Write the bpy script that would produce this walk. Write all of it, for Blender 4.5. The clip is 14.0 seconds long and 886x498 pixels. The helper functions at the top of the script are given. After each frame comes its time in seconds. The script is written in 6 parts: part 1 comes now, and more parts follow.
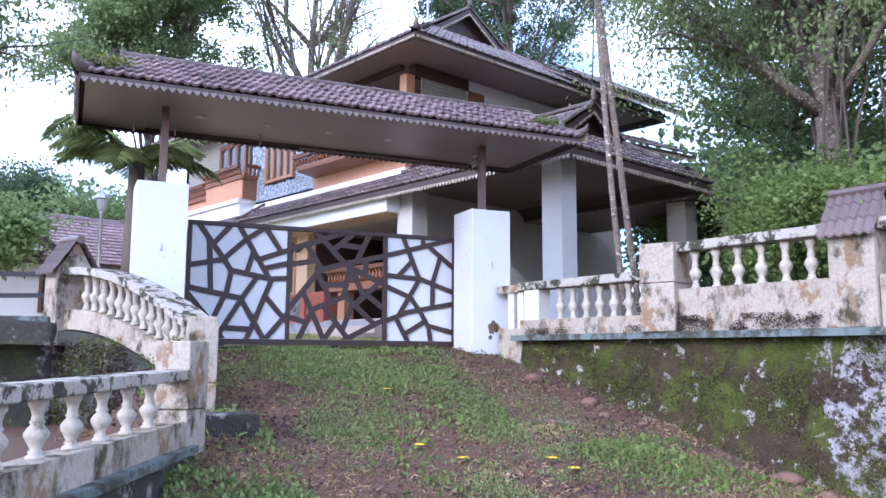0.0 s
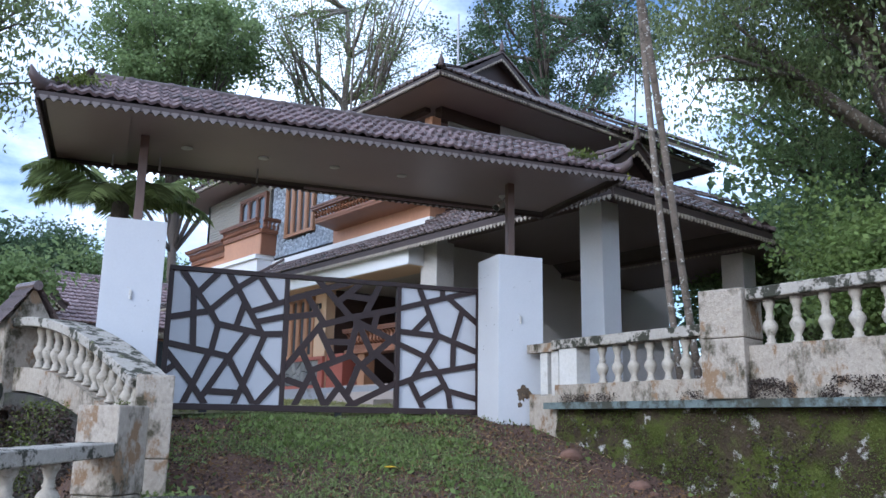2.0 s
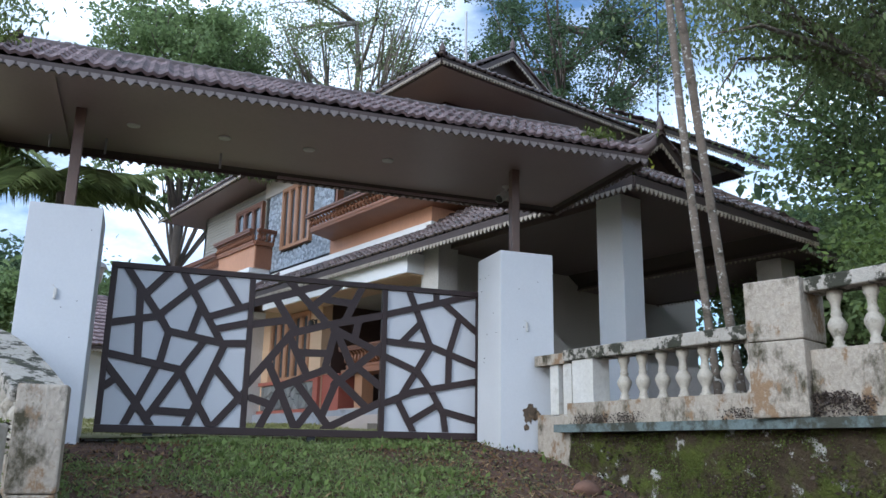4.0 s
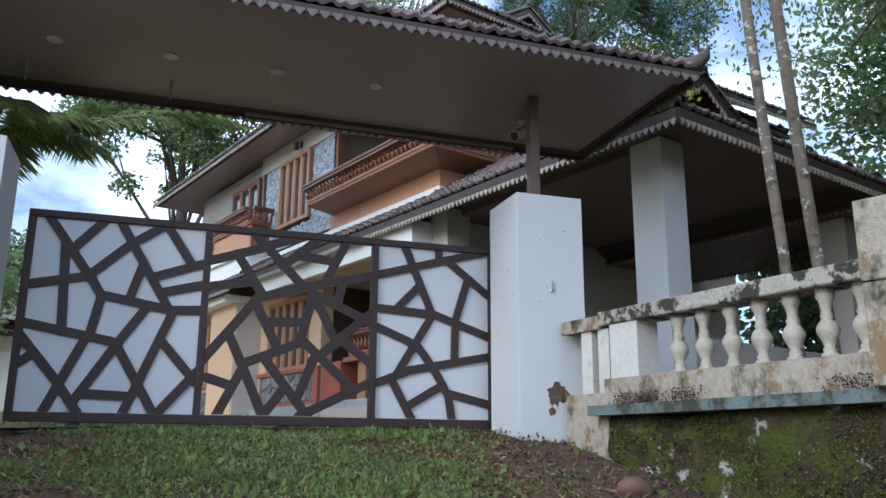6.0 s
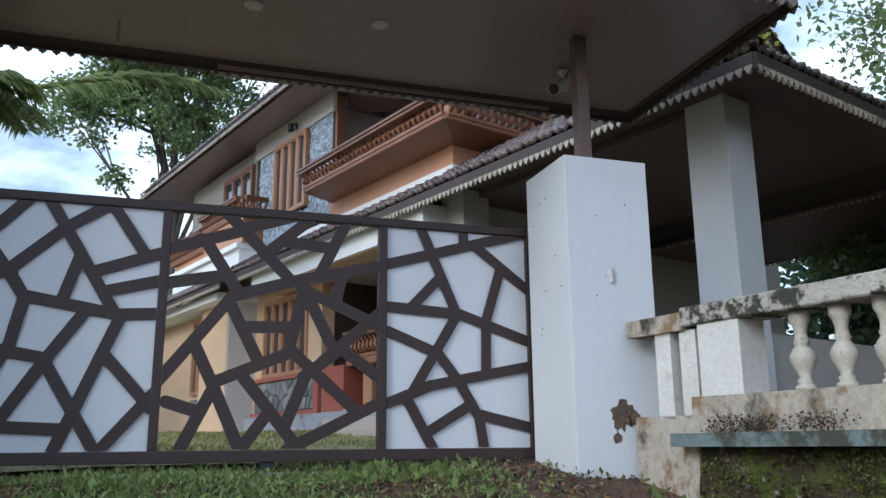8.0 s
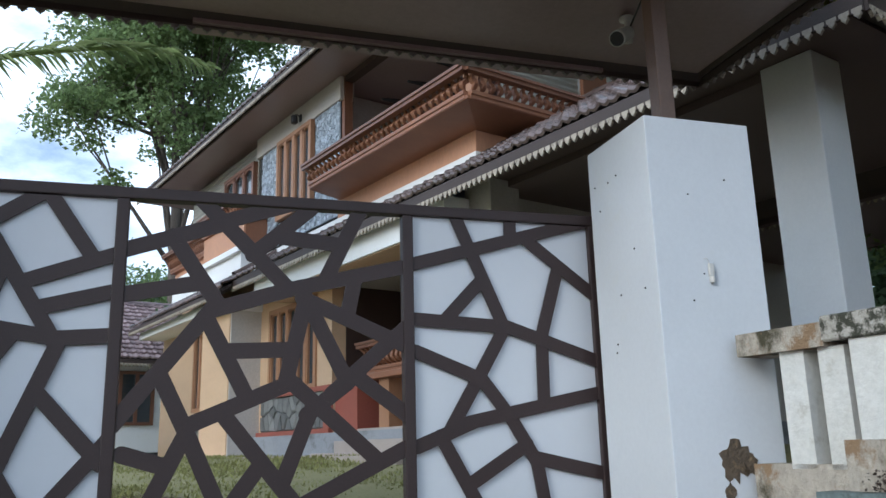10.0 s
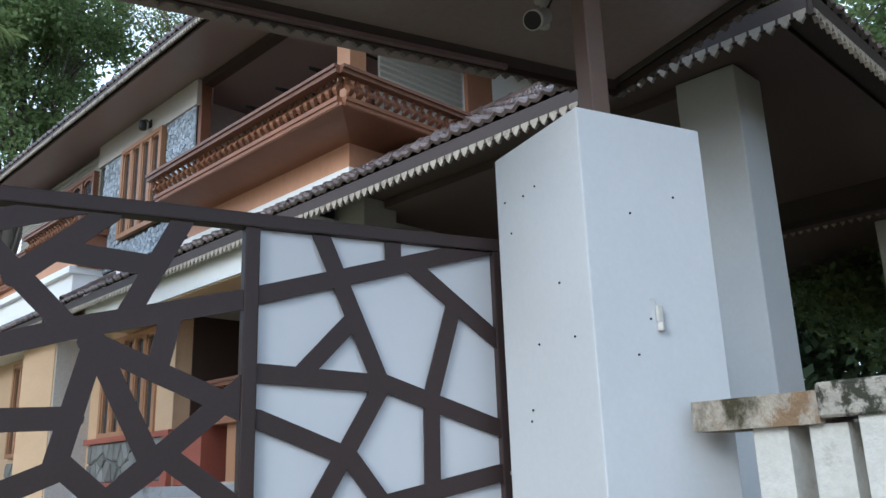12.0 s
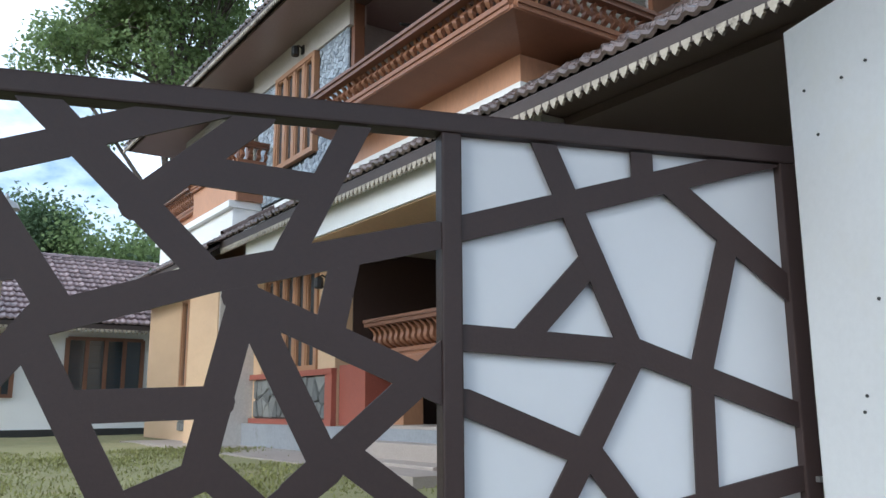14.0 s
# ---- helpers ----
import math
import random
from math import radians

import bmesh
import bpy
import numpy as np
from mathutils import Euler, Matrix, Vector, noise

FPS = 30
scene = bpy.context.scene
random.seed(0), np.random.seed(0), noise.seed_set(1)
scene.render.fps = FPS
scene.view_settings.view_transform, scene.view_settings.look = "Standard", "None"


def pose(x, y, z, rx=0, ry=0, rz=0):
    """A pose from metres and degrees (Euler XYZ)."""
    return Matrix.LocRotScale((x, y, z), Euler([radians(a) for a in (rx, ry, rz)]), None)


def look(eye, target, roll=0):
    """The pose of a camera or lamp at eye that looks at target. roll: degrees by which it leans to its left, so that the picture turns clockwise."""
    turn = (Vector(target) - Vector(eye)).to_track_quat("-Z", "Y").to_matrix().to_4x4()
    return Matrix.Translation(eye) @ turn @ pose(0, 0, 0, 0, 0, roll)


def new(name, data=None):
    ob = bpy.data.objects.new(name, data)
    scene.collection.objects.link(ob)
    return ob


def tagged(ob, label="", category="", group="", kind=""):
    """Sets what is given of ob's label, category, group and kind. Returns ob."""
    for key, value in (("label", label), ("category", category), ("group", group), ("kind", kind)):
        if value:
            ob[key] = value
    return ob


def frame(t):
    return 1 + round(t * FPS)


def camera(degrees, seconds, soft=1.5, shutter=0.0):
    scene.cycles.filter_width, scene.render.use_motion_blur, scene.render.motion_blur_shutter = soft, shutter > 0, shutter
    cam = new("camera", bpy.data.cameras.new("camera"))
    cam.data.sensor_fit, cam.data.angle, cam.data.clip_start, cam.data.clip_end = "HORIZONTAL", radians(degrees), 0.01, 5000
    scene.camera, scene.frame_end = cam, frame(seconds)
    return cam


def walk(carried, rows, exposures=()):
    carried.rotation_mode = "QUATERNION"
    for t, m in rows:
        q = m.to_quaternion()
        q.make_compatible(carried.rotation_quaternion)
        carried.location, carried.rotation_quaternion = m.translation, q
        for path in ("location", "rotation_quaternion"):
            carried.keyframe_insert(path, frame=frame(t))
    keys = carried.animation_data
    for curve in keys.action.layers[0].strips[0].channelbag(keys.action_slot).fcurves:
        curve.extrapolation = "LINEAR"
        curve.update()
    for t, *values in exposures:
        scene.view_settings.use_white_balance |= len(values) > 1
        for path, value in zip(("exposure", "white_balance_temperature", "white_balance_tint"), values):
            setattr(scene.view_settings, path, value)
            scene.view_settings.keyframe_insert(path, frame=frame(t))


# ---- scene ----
cam = camera(56.6, 14.0)
METRES, EYE, TILT, LEAN, TURN = 9.6, 1.5, 0.0, 0.0, -42.4
ROWS = [
    (0.0, 0.0, 0.0, 0.0, -0.04, 7.34, -0.33),
    (0.5, 0.008, 0.0339, -0.0012, 1.13, 7.84, -0.68),
    (1.0, 0.0118, 0.0757, 0.0004, 1.79, 8.34, -0.88),
    (1.5, 0.0192, 0.1164, 0.0023, 2.69, 9.24, -1.0),
    (2.0, 0.0237, 0.1598, 0.0019, 2.74, 11.97, -0.85),
    (2.5, 0.0306, 0.2027, 0.0026, 3.02, 12.5, -0.78),
    (3.0, 0.0352, 0.2391, 0.0032, 3.23, 13.01, -0.89),
    (5.5, 0.0515, 0.4406, -0.0061, 5.61, 14.12, -0.45),
    (6.0, 0.0475, 0.4883, -0.0063, 5.73, 13.77, -0.36),
    (6.5, 0.0452, 0.5329, 0.0001, 5.75, 13.67, -0.26),
    (7.0, 0.0406, 0.5707, 0.0079, 5.88, 13.63, -0.04),
    (7.5, 0.0277, 0.6059, 0.0156, 5.98, 13.48, 0.2),
    (10.0, -0.0147, 0.7646, 0.0486, 7.07, 13.55, 1.46),
    (10.5, -0.0212, 0.7949, 0.0578, 6.29, 16.11, 1.76),
    (11.0, -0.0168, 0.8244, 0.0616, -0.77, 16.1, 2.97),
    (11.5, -0.015, 0.8504, 0.0703, -2.1, 15.75, 2.45),
    (12.0, -0.0244, 0.8755, 0.0748, -2.24, 15.38, 1.91),
    (12.5, -0.0331, 0.8954, 0.0795, -0.2, 15.12, 1.14),
    (13.0, -0.0399, 0.9201, 0.086, 5.67, 14.89, -0.28),
    (13.5, -0.0495, 0.9444, 0.0903, 7.46, 14.39, -0.26),
    (14.0, -0.0557, 0.9678, 0.0959, 7.83, 10.82, 0.31),
]
walk(cam, [(t, pose(0, 0, EYE, TILT, LEAN, TURN) @ pose(METRES * x, METRES * y, METRES * z, 90 + pitch, roll, yaw)) for t, x, y, z, yaw, pitch, roll in ROWS],
     [(0.0, 1.1, 5250, 22), (0.5, 0.76, 5250, 19), (1.0, 0.5, 5250, 16), (2.0, 0.34, 5300, 12), (3.0, 0.24, 5400, 9), (7.0, 0.24, 5550, 7), (9.0, 0.2, 5600, 6), (11.0, 0.33, 5650, 4), (12.5, 0.36, 5500, 4), (14.0, 0.5, 5750, 4)])

# ---- world, sun, exposure ----
world = bpy.data.worlds.new("sky")
scene.world = world
world.use_nodes = True
wn, wl = world.node_tree.nodes, world.node_tree.links
wn.clear()
w_out = wn.new("ShaderNodeOutputWorld")
w_bg = wn.new("ShaderNodeBackground")
w_sky = wn.new("ShaderNodeTexSky")
w_sky.sky_type = "NISHITA"
w_sky.sun_disc = False
w_sky.sun_elevation = radians(24)
w_sky.sun_rotation = radians(260)
w_sky.air_density, w_sky.dust_density, w_sky.ozone_density = 1.0, 1.2, 2.0
w_bg.inputs["Strength"].default_value = 0.15
w_tc = wn.new("ShaderNodeTexCoord")
w_map = wn.new("ShaderNodeMapping")
w_map.inputs["Scale"].default_value = (1.0, 1.0, 2.2)
w_map.inputs["Location"].default_value = (0.35, 0.1, 0.0)
w_noise = wn.new("ShaderNodeTexNoise")
w_noise.inputs["Scale"].default_value = 2.6
w_noise.inputs["Detail"].default_value = 9.0
w_noise.inputs["Roughness"].default_value = 0.58
w_ramp = wn.new("ShaderNodeValToRGB")
w_ramp.color_ramp.elements[0].position = 0.38
w_ramp.color_ramp.elements[1].position = 0.60
w_mix = wn.new("ShaderNodeMix")
w_mix.data_type = "RGBA"
w_mix.inputs[7].default_value = (10.0, 10.6, 11.6, 1.0)
wl.new(w_tc.outputs["Generated"], w_map.inputs["Vector"])
wl.new(w_map.outputs["Vector"], w_noise.inputs["Vector"])
wl.new(w_noise.outputs["Fac"], w_ramp.inputs["Fac"])
wl.new(w_ramp.outputs["Color"], w_mix.inputs[0])
wl.new(w_sky.outputs["Color"], w_mix.inputs[6])
wl.new(w_mix.outputs[2], w_bg.inputs["Color"])
wl.new(w_bg.outputs["Background"], w_out.inputs["Surface"])

sun_data = bpy.data.lights.new("sun", "SUN")
sun_data.energy = 1.35
sun_data.angle = radians(22)
sun_data.color = (1.0, 0.95, 0.87)
sun = new("sun", sun_data)
sun.matrix_world = look((-20, -3.5, 9.2), (0, 0, 0))


# ---- materials ----
def material(name, col, col2=None, rough=0.75, scale=1.5, fine=25.0, bump=0.2, metal=0.0, stain=None, stain_scale=1.2,
             stain_at=0.55, stain_soft=0.12, per_piece=0.0, spec=0.5, stretch=(1, 1, 1), stain2=None, stain2_scale=4.0, stain2_at=0.62, bump_dist=0.02, grain=0.35):
    m = bpy.data.materials.new(name)
    m.use_nodes = True
    n, l = m.node_tree.nodes, m.node_tree.links
    bsdf = n["Principled BSDF"]
    bsdf.inputs["Roughness"].default_value = rough
    bsdf.inputs["Metallic"].default_value = metal
    bsdf.inputs["Specular IOR Level"].default_value = spec
    geo = n.new("ShaderNodeNewGeometry")
    mp = n.new("ShaderNodeMapping")
    mp.inputs["Scale"].default_value = stretch
    l.new(geo.outputs["Position"], mp.inputs["Vector"])

    def noise_tex(sc, detail=5.0, rgh=0.6):
        t = n.new("ShaderNodeTexNoise")
        t.inputs["Scale"].default_value = sc
        t.inputs["Detail"].default_value = detail
        t.inputs["Roughness"].default_value = rgh
        l.new(mp.outputs["Vector"], t.inputs["Vector"])
        return t.outputs["Fac"]

    def ramp(src, a, b):
        r = n.new("ShaderNodeMapRange")
        r.inputs["From Min"].default_value, r.inputs["From Max"].default_value = a, b
        l.new(src, r.inputs["Value"])
        return r.outputs["Result"]

    def mix(fac, a, b, blend="MIX"):
        x = n.new("ShaderNodeMix")
        x.data_type, x.blend_type = "RGBA", blend
        for sock, v in ((x.inputs[0], fac), (x.inputs[6], a), (x.inputs[7], b)):
            if isinstance(v, (tuple, list)):
                sock.default_value = (*v, 1.0)
            elif isinstance(v, float):
                sock.default_value = v
            else:
                l.new(v, sock)
        return x.outputs[2]

    big, small = noise_tex(scale), noise_tex(fine, 6.0, 0.65)
    col2 = col2 or tuple(c * 0.75 for c in col)
    out = mix(ramp(big, 0.3, 0.7), col, col2)
    out = mix(grain, out, mix(ramp(small, 0.3, 0.7), tuple(c * 0.7 for c in col), tuple(min(1, c * 1.25) for c in col)))
    if stain:
        out = mix(ramp(noise_tex(stain_scale, 9.0, 0.7), stain_at, stain_at + stain_soft), out, stain)
    if stain2:
        out = mix(ramp(noise_tex(stain2_scale, 9.0, 0.7), stain2_at, stain2_at + 0.06), out, stain2)
    if per_piece:
        info = n.new("ShaderNodeObjectInfo")
        isl = n.new("ShaderNodeNewGeometry")
        add = n.new("ShaderNodeMath")
        add.operation = "ADD"
        fr = n.new("ShaderNodeMath")
        fr.operation = "FRACT"
        l.new(info.outputs["Random"], add.inputs[0])
        l.new(isl.outputs["Random Per Island"], add.inputs[1])
        l.new(add.outputs[0], fr.inputs[0])
        hsv = n.new("ShaderNodeHueSaturation")
        l.new(ramp(fr.outputs[0], 0.0, 1.0), hsv.inputs["Value"])
        r = hsv.inputs["Value"].links[0].from_node
        r.inputs["To Min"].default_value, r.inputs["To Max"].default_value = 1 - per_piece, 1 + per_piece
        l.new(out, hsv.inputs["Color"])
        out = hsv.outputs["Color"]
    l.new(out, bsdf.inputs["Base Color"])
    rr = n.new("ShaderNodeMapRange")
    rr.inputs["To Min"].default_value, rr.inputs["To Max"].default_value = max(0.03, rough - 0.12), min(1, rough + 0.12)
    l.new(small, rr.inputs["Value"])
    l.new(rr.outputs["Result"], bsdf.inputs["Roughness"])
    if bump:
        b = n.new("ShaderNodeBump")
        b.inputs["Strength"].default_value, b.inputs["Distance"].default_value = bump, bump_dist
        l.new(small, b.inputs["Height"])
        l.new(b.outputs["Normal"], bsdf.inputs["Normal"])
    return m


def foliage(name, col, col2, trans=0.5):
    m = material(name, col, col2, rough=0.55, scale=0.5, fine=3.0, bump=0, per_piece=0.35, spec=0.25)
    n, l = m.node_tree.nodes, m.node_tree.links
    bsdf = n["Principled BSDF"]
    tr = n.new("ShaderNodeBsdfTranslucent")
    mixs = n.new("ShaderNodeMixShader")
    mixs.inputs[0].default_value = trans
    src = bsdf.inputs["Base Color"].links[0].from_socket
    l.new(src, tr.inputs["Color"])
    l.new(bsdf.outputs[0], mixs.inputs[1])
    l.new(tr.outputs[0], mixs.inputs[2])
    l.new(mixs.outputs[0], n["Material Output"].inputs["Surface"])
    return m


def glass(name, tint=(0.05, 0.06, 0.07)):
    m = bpy.data.materials.new(name)
    m.use_nodes = True
    b = m.node_tree.nodes["Principled BSDF"]
    b.inputs["Base Color"].default_value = (*tint, 1)
    b.inputs["Roughness"].default_value = 0.06
    b.inputs["Specular IOR Level"].default_value = 0.8
    return m


MAT = dict(
    white=material("white_paint", (0.84, 0.84, 0.85), (0.78, 0.78, 0.79), 0.6, 0.9, 40, 0.05, grain=0.1, stain=(0.55, 0.53, 0.47), stain_at=0.62, stain_soft=0.3, bump_dist=0.004),
    pillar=material("pillar_paint", (0.64, 0.655, 0.68), (0.57, 0.585, 0.615), 0.65, 0.8, 45, 0.05, grain=0.1, stain=(0.60, 0.60, 0.58), stain_scale=2.0, stain_at=0.6, stain_soft=0.25, bump_dist=0.004),
    sheet=material("white_sheet", (0.60, 0.61, 0.64), (0.565, 0.575, 0.605), 0.35, 0.5, 9, 0.0, grain=0.04),
    gate=material("gate_enamel", (0.042, 0.026, 0.024), (0.034, 0.022, 0.021), 0.5, spec=0.35, scale=2.5, fine=80, bump=0.08),
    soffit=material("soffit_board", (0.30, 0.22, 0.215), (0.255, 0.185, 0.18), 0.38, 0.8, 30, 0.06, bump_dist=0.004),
    # soffit board at about half brightness: the porch's shade is in the colour
    soffit_shaded=material("shaded_soffit_board", (0.14, 0.10, 0.10), (0.115, 0.083, 0.082), 0.45, 0.8, 30, 0.06, bump_dist=0.004),
    fascia=material("fascia_board", (0.062, 0.042, 0.037), (0.042, 0.031, 0.028), 0.6, 2.0, 40, 0.15),
    lace=material("fascia_lace", (0.46, 0.40, 0.32), (0.30, 0.25, 0.20), 0.6, 3.0, 40, 0.15, stain=(0.10, 0.08, 0.06), stain_scale=7, stain_at=0.53),
    lace_dark=material("canopy_lace", (0.21, 0.18, 0.17), (0.12, 0.10, 0.095), 0.6, 3.0, 40, 0.15, stain=(0.08, 0.065, 0.06), stain_scale=5, stain_at=0.55),
    tile=material("clay_tile", (0.145, 0.105, 0.098), (0.085, 0.066, 0.063), 0.24, 1.4, 45, 0.25, stain=(0.055, 0.05, 0.048), stain_scale=2.2, stain_at=0.55, per_piece=0.3, stain2=(0.30, 0.27, 0.24), stain2_scale=9, stain2_at=0.66),
    tile_wet=material("clay_tile_weathered", (0.20, 0.145, 0.148), (0.12, 0.09, 0.093), 0.2, 1.4, 45, 0.25, stain=(0.055, 0.05, 0.05), stain_scale=2.2, stain_at=0.55, per_piece=0.3, stain2=(0.06, 0.09, 0.03), stain2_scale=3, stain2_at=0.64),
    tile_plum=material("clay_tile_plum", (0.30, 0.225, 0.23), (0.20, 0.145, 0.15), 0.3, 1.4, 45, 0.2, per_piece=0.25),
    ridge=material("ridge_tile", (0.115, 0.08, 0.075), (0.075, 0.055, 0.05), 0.5, 2.0, 45, 0.3, stain=(0.07, 0.085, 0.035), stain_scale=1.5, stain_at=0.58),
    moss=material("moss", (0.16, 0.19, 0.03), (0.10, 0.12, 0.025), 0.95, 5, 60, 0.6),
    wood=material("teak_wood", (0.30, 0.135, 0.074), (0.20, 0.088, 0.05), 0.45, 2.2, 60, 0.12, stretch=(1, 1, 0.25), bump_dist=0.004),
    wood_light=material("light_teak", (0.40, 0.21, 0.115), (0.30, 0.15, 0.08), 0.45, 2.2, 60, 0.12, stretch=(1, 1, 0.2), bump_dist=0.004),
    wood_dark=material("dark_rosewood", (0.19, 0.085, 0.048), (0.13, 0.058, 0.035), 0.4, 2.2, 60, 0.12, bump_dist=0.004),
    orange=material("terracotta_paint", (0.53, 0.28, 0.17), (0.45, 0.23, 0.135), 0.55, 1.2, 30, 0.1, stretch=(1, 1, 0.3), bump_dist=0.004),
    cream=material("cream_tile", (0.64, 0.45, 0.29), (0.56, 0.38, 0.235), 0.45, 1.2, 30, 0.1, stretch=(1, 1, 4), bump_dist=0.004),
    redoxide=material("red_oxide", (0.34, 0.10, 0.07), (0.28, 0.08, 0.055), 0.4, 2, 40, 0.06),
    house=material("house_paint", (0.56, 0.53, 0.50), (0.50, 0.47, 0.44), 0.7, 0.7, 35, 0.08),
    beam=material("beam_paint", (0.50, 0.46, 0.42), (0.44, 0.40, 0.37), 0.7, 0.7, 35, 0.08),
    # near-black brown: the shade inside recesses is put into the colour
    dark=material("shaded_interior", (0.06, 0.035, 0.028), (0.045, 0.028, 0.022), 0.6, 0.7, 35, 0.08),
    shutter=material("metal_shutter", (0.34, 0.33, 0.29), (0.29, 0.28, 0.25), 0.5, 1, 40, 0.05, metal=0.2),
    bluestone=material("slate_cladding", (0.42, 0.47, 0.54), (0.25, 0.29, 0.35), 0.7, 9, 40, 0.4, per_piece=0.35),
    rubble=material("rubble_stone", (0.20, 0.20, 0.19), (0.12, 0.12, 0.12), 0.8, 4, 40, 0.5, per_piece=0.3),
    mortar=material("dark_mortar", (0.035, 0.035, 0.035), None, 0.9, 3, 40, 0.3),
    plinth=material("plinth_cement", (0.30, 0.31, 0.33), (0.22, 0.23, 0.25), 0.8, 1.6, 30, 0.3, stain=(0.12, 0.12, 0.11), stain_at=0.58),
    step=material("granite_step", (0.40, 0.34, 0.30), (0.33, 0.28, 0.25), 0.5, 2, 60, 0.1),
    oldwhite=material("weathered_whitewash", (0.45, 0.40, 0.335), (0.28, 0.23, 0.17), 0.9, 2.2, 34, 0.8, grain=0.55, spec=0.2, stain=(0.07, 0.062, 0.038), stain_scale=3.6, stain_at=0.505, stain_soft=0.12, stain2=(0.26, 0.175, 0.105), stain2_scale=4.0, stain2_at=0.545, stretch=(1, 1, 0.7)),
    coping=material("mossy_coping", (0.46, 0.43, 0.38), (0.30, 0.265, 0.215), 0.92, 3.0, 38, 0.7, grain=0.5, stain=(0.045, 0.045, 0.03), stain_scale=7.0, stain_at=0.49, stain_soft=0.06, stain2=(0.12, 0.13, 0.05), stain2_scale=5, stain2_at=0.60),
    whitewash=material("plain_whitewash", (0.66, 0.65, 0.62), (0.54, 0.52, 0.47), 0.85, 2.0, 30, 0.4, grain=0.3, stain=(0.26, 0.22, 0.15), stain_scale=3.0, stain_at=0.58, stain_soft=0.15),
    baluster=material("baluster_cement", (0.50, 0.46, 0.39), (0.36, 0.32, 0.26), 0.85, 6, 45, 0.4, grain=0.45, stain=(0.14, 0.125, 0.085), stain_scale=8, stain_at=0.56),
    retain=material("mossy_retaining_wall", (0.085, 0.062, 0.040), (0.045, 0.040, 0.024), 0.95, 4.0, 30, 1.0, grain=0.7, spec=0.2, stain=(0.105, 0.125, 0.028), stain_scale=2.2, stain_at=0.48, stain_soft=0.10, stain2=(0.60, 0.58, 0.55), stain2_scale=5.5, stain2_at=0.585, bump_dist=0.05),
    retain_dark=material("dark_retaining_wall", (0.055, 0.052, 0.045), (0.035, 0.036, 0.028), 0.95, 2.2, 18, 0.9, stain=(0.075, 0.09, 0.035), stain_scale=1.6, stain_at=0.52, stain2=(0.30, 0.29, 0.27), stain2_scale=4.5, stain2_at=0.565, bump_dist=0.05),
    ledge=material("teal_ledge", (0.16, 0.205, 0.205), (0.10, 0.12, 0.11), 0.85, 4, 35, 0.5, grain=0.5, stain=(0.05, 0.052, 0.038), stain_scale=5, stain_at=0.46),
    soil=material("ground_soil", (0.155, 0.088, 0.062), (0.085, 0.052, 0.040), 0.95, 2.2, 26, 1.0, grain=0.6, stain=(0.105, 0.10, 0.05), stain_scale=0.9, stain_at=0.55, stain_soft=0.2, stain2=(0.25, 0.17, 0.10), stain2_scale=18, stain2_at=0.62, bump_dist=0.06),
    lawn=material("lawn", (0.28, 0.262, 0.125), (0.21, 0.20, 0.095), 0.95, 1.1, 20, 0.9, stain=(0.32, 0.27, 0.15), stain_scale=2, stain_at=0.56),
    bark=material("bark", (0.16, 0.13, 0.11), (0.09, 0.075, 0.06), 0.95, 3, 30, 0.8, stretch=(1, 1, 0.4), bump_dist=0.05),
    bark_pale=material("areca_bark", (0.22, 0.18, 0.145), (0.13, 0.105, 0.08), 0.9, 3, 30, 0.5, stretch=(1, 1, 1.6), stain=(0.08, 0.07, 0.05), stain_scale=6, stain_at=0.52, stain2=(0.58, 0.57, 0.52), stain2_scale=14, stain2_at=0.56),
    steel=material("dull_steel", (0.45, 0.45, 0.45), None, 0.4, 3, 60, 0.05, metal=0.8),
    black=material("black_metal", (0.02, 0.02, 0.022), None, 0.5, 3, 60, 0.05),
    post=material("brown_post", (0.15, 0.095, 0.072), (0.10, 0.065, 0.05), 0.45, 3, 60, 0.1),
    cctv=material("camera_plastic", (0.62, 0.60, 0.56), None, 0.4, 3, 60, 0.03),
    lens=material("light_lens", (0.62, 0.60, 0.58), None, 0.3, 3, 60, 0.0),
    pane=glass("window_glass"),
    leaf=foliage("leaf_mid", (0.235, 0.315, 0.135), (0.16, 0.225, 0.09)),
    leaf_dark=foliage("leaf_dark", (0.12, 0.175, 0.09), (0.08, 0.125, 0.065)),
    leaf_bright=foliage("leaf_bright", (0.21, 0.28, 0.085), (0.14, 0.20, 0.06)),
    leaf_grey=foliage("leaf_feathery", (0.25, 0.305, 0.135), (0.17, 0.22, 0.09)),
    palm=foliage("palm_frond", (0.23, 0.28, 0.11), (0.16, 0.21, 0.08)),
    grass=foliage("grass", (0.22, 0.275, 0.10), (0.14, 0.185, 0.065), 0.3),
    grass_yellow=foliage("lawn_blades", (0.28, 0.28, 0.11), (0.21, 0.215, 0.085), 0.3),
    litter_dark=foliage("dark_litter", (0.065, 0.045, 0.036), (0.04, 0.03, 0.026), 0.05),
    straw=foliage("dry_straw", (0.42, 0.31, 0.17), (0.30, 0.20, 0.11), 0.1),
    dry=foliage("dry_leaf", (0.22, 0.13, 0.06), (0.14, 0.085, 0.045), 0.1),
    moss_leaf=foliage("moss_leaf", (0.145, 0.18, 0.04), (0.08, 0.105, 0.026), 0.2),
    moss_bright=foliage("bright_moss", (0.40, 0.42, 0.05), (0.25, 0.28, 0.04), 0.3),
    rust=material("crumbled_plaster", (0.17, 0.125, 0.085), (0.06, 0.048, 0.036), 0.95, 14, 60, 1.0, stain=(0.25, 0.17, 0.10), stain_scale=18, stain_at=0.55, bump_dist=0.03),
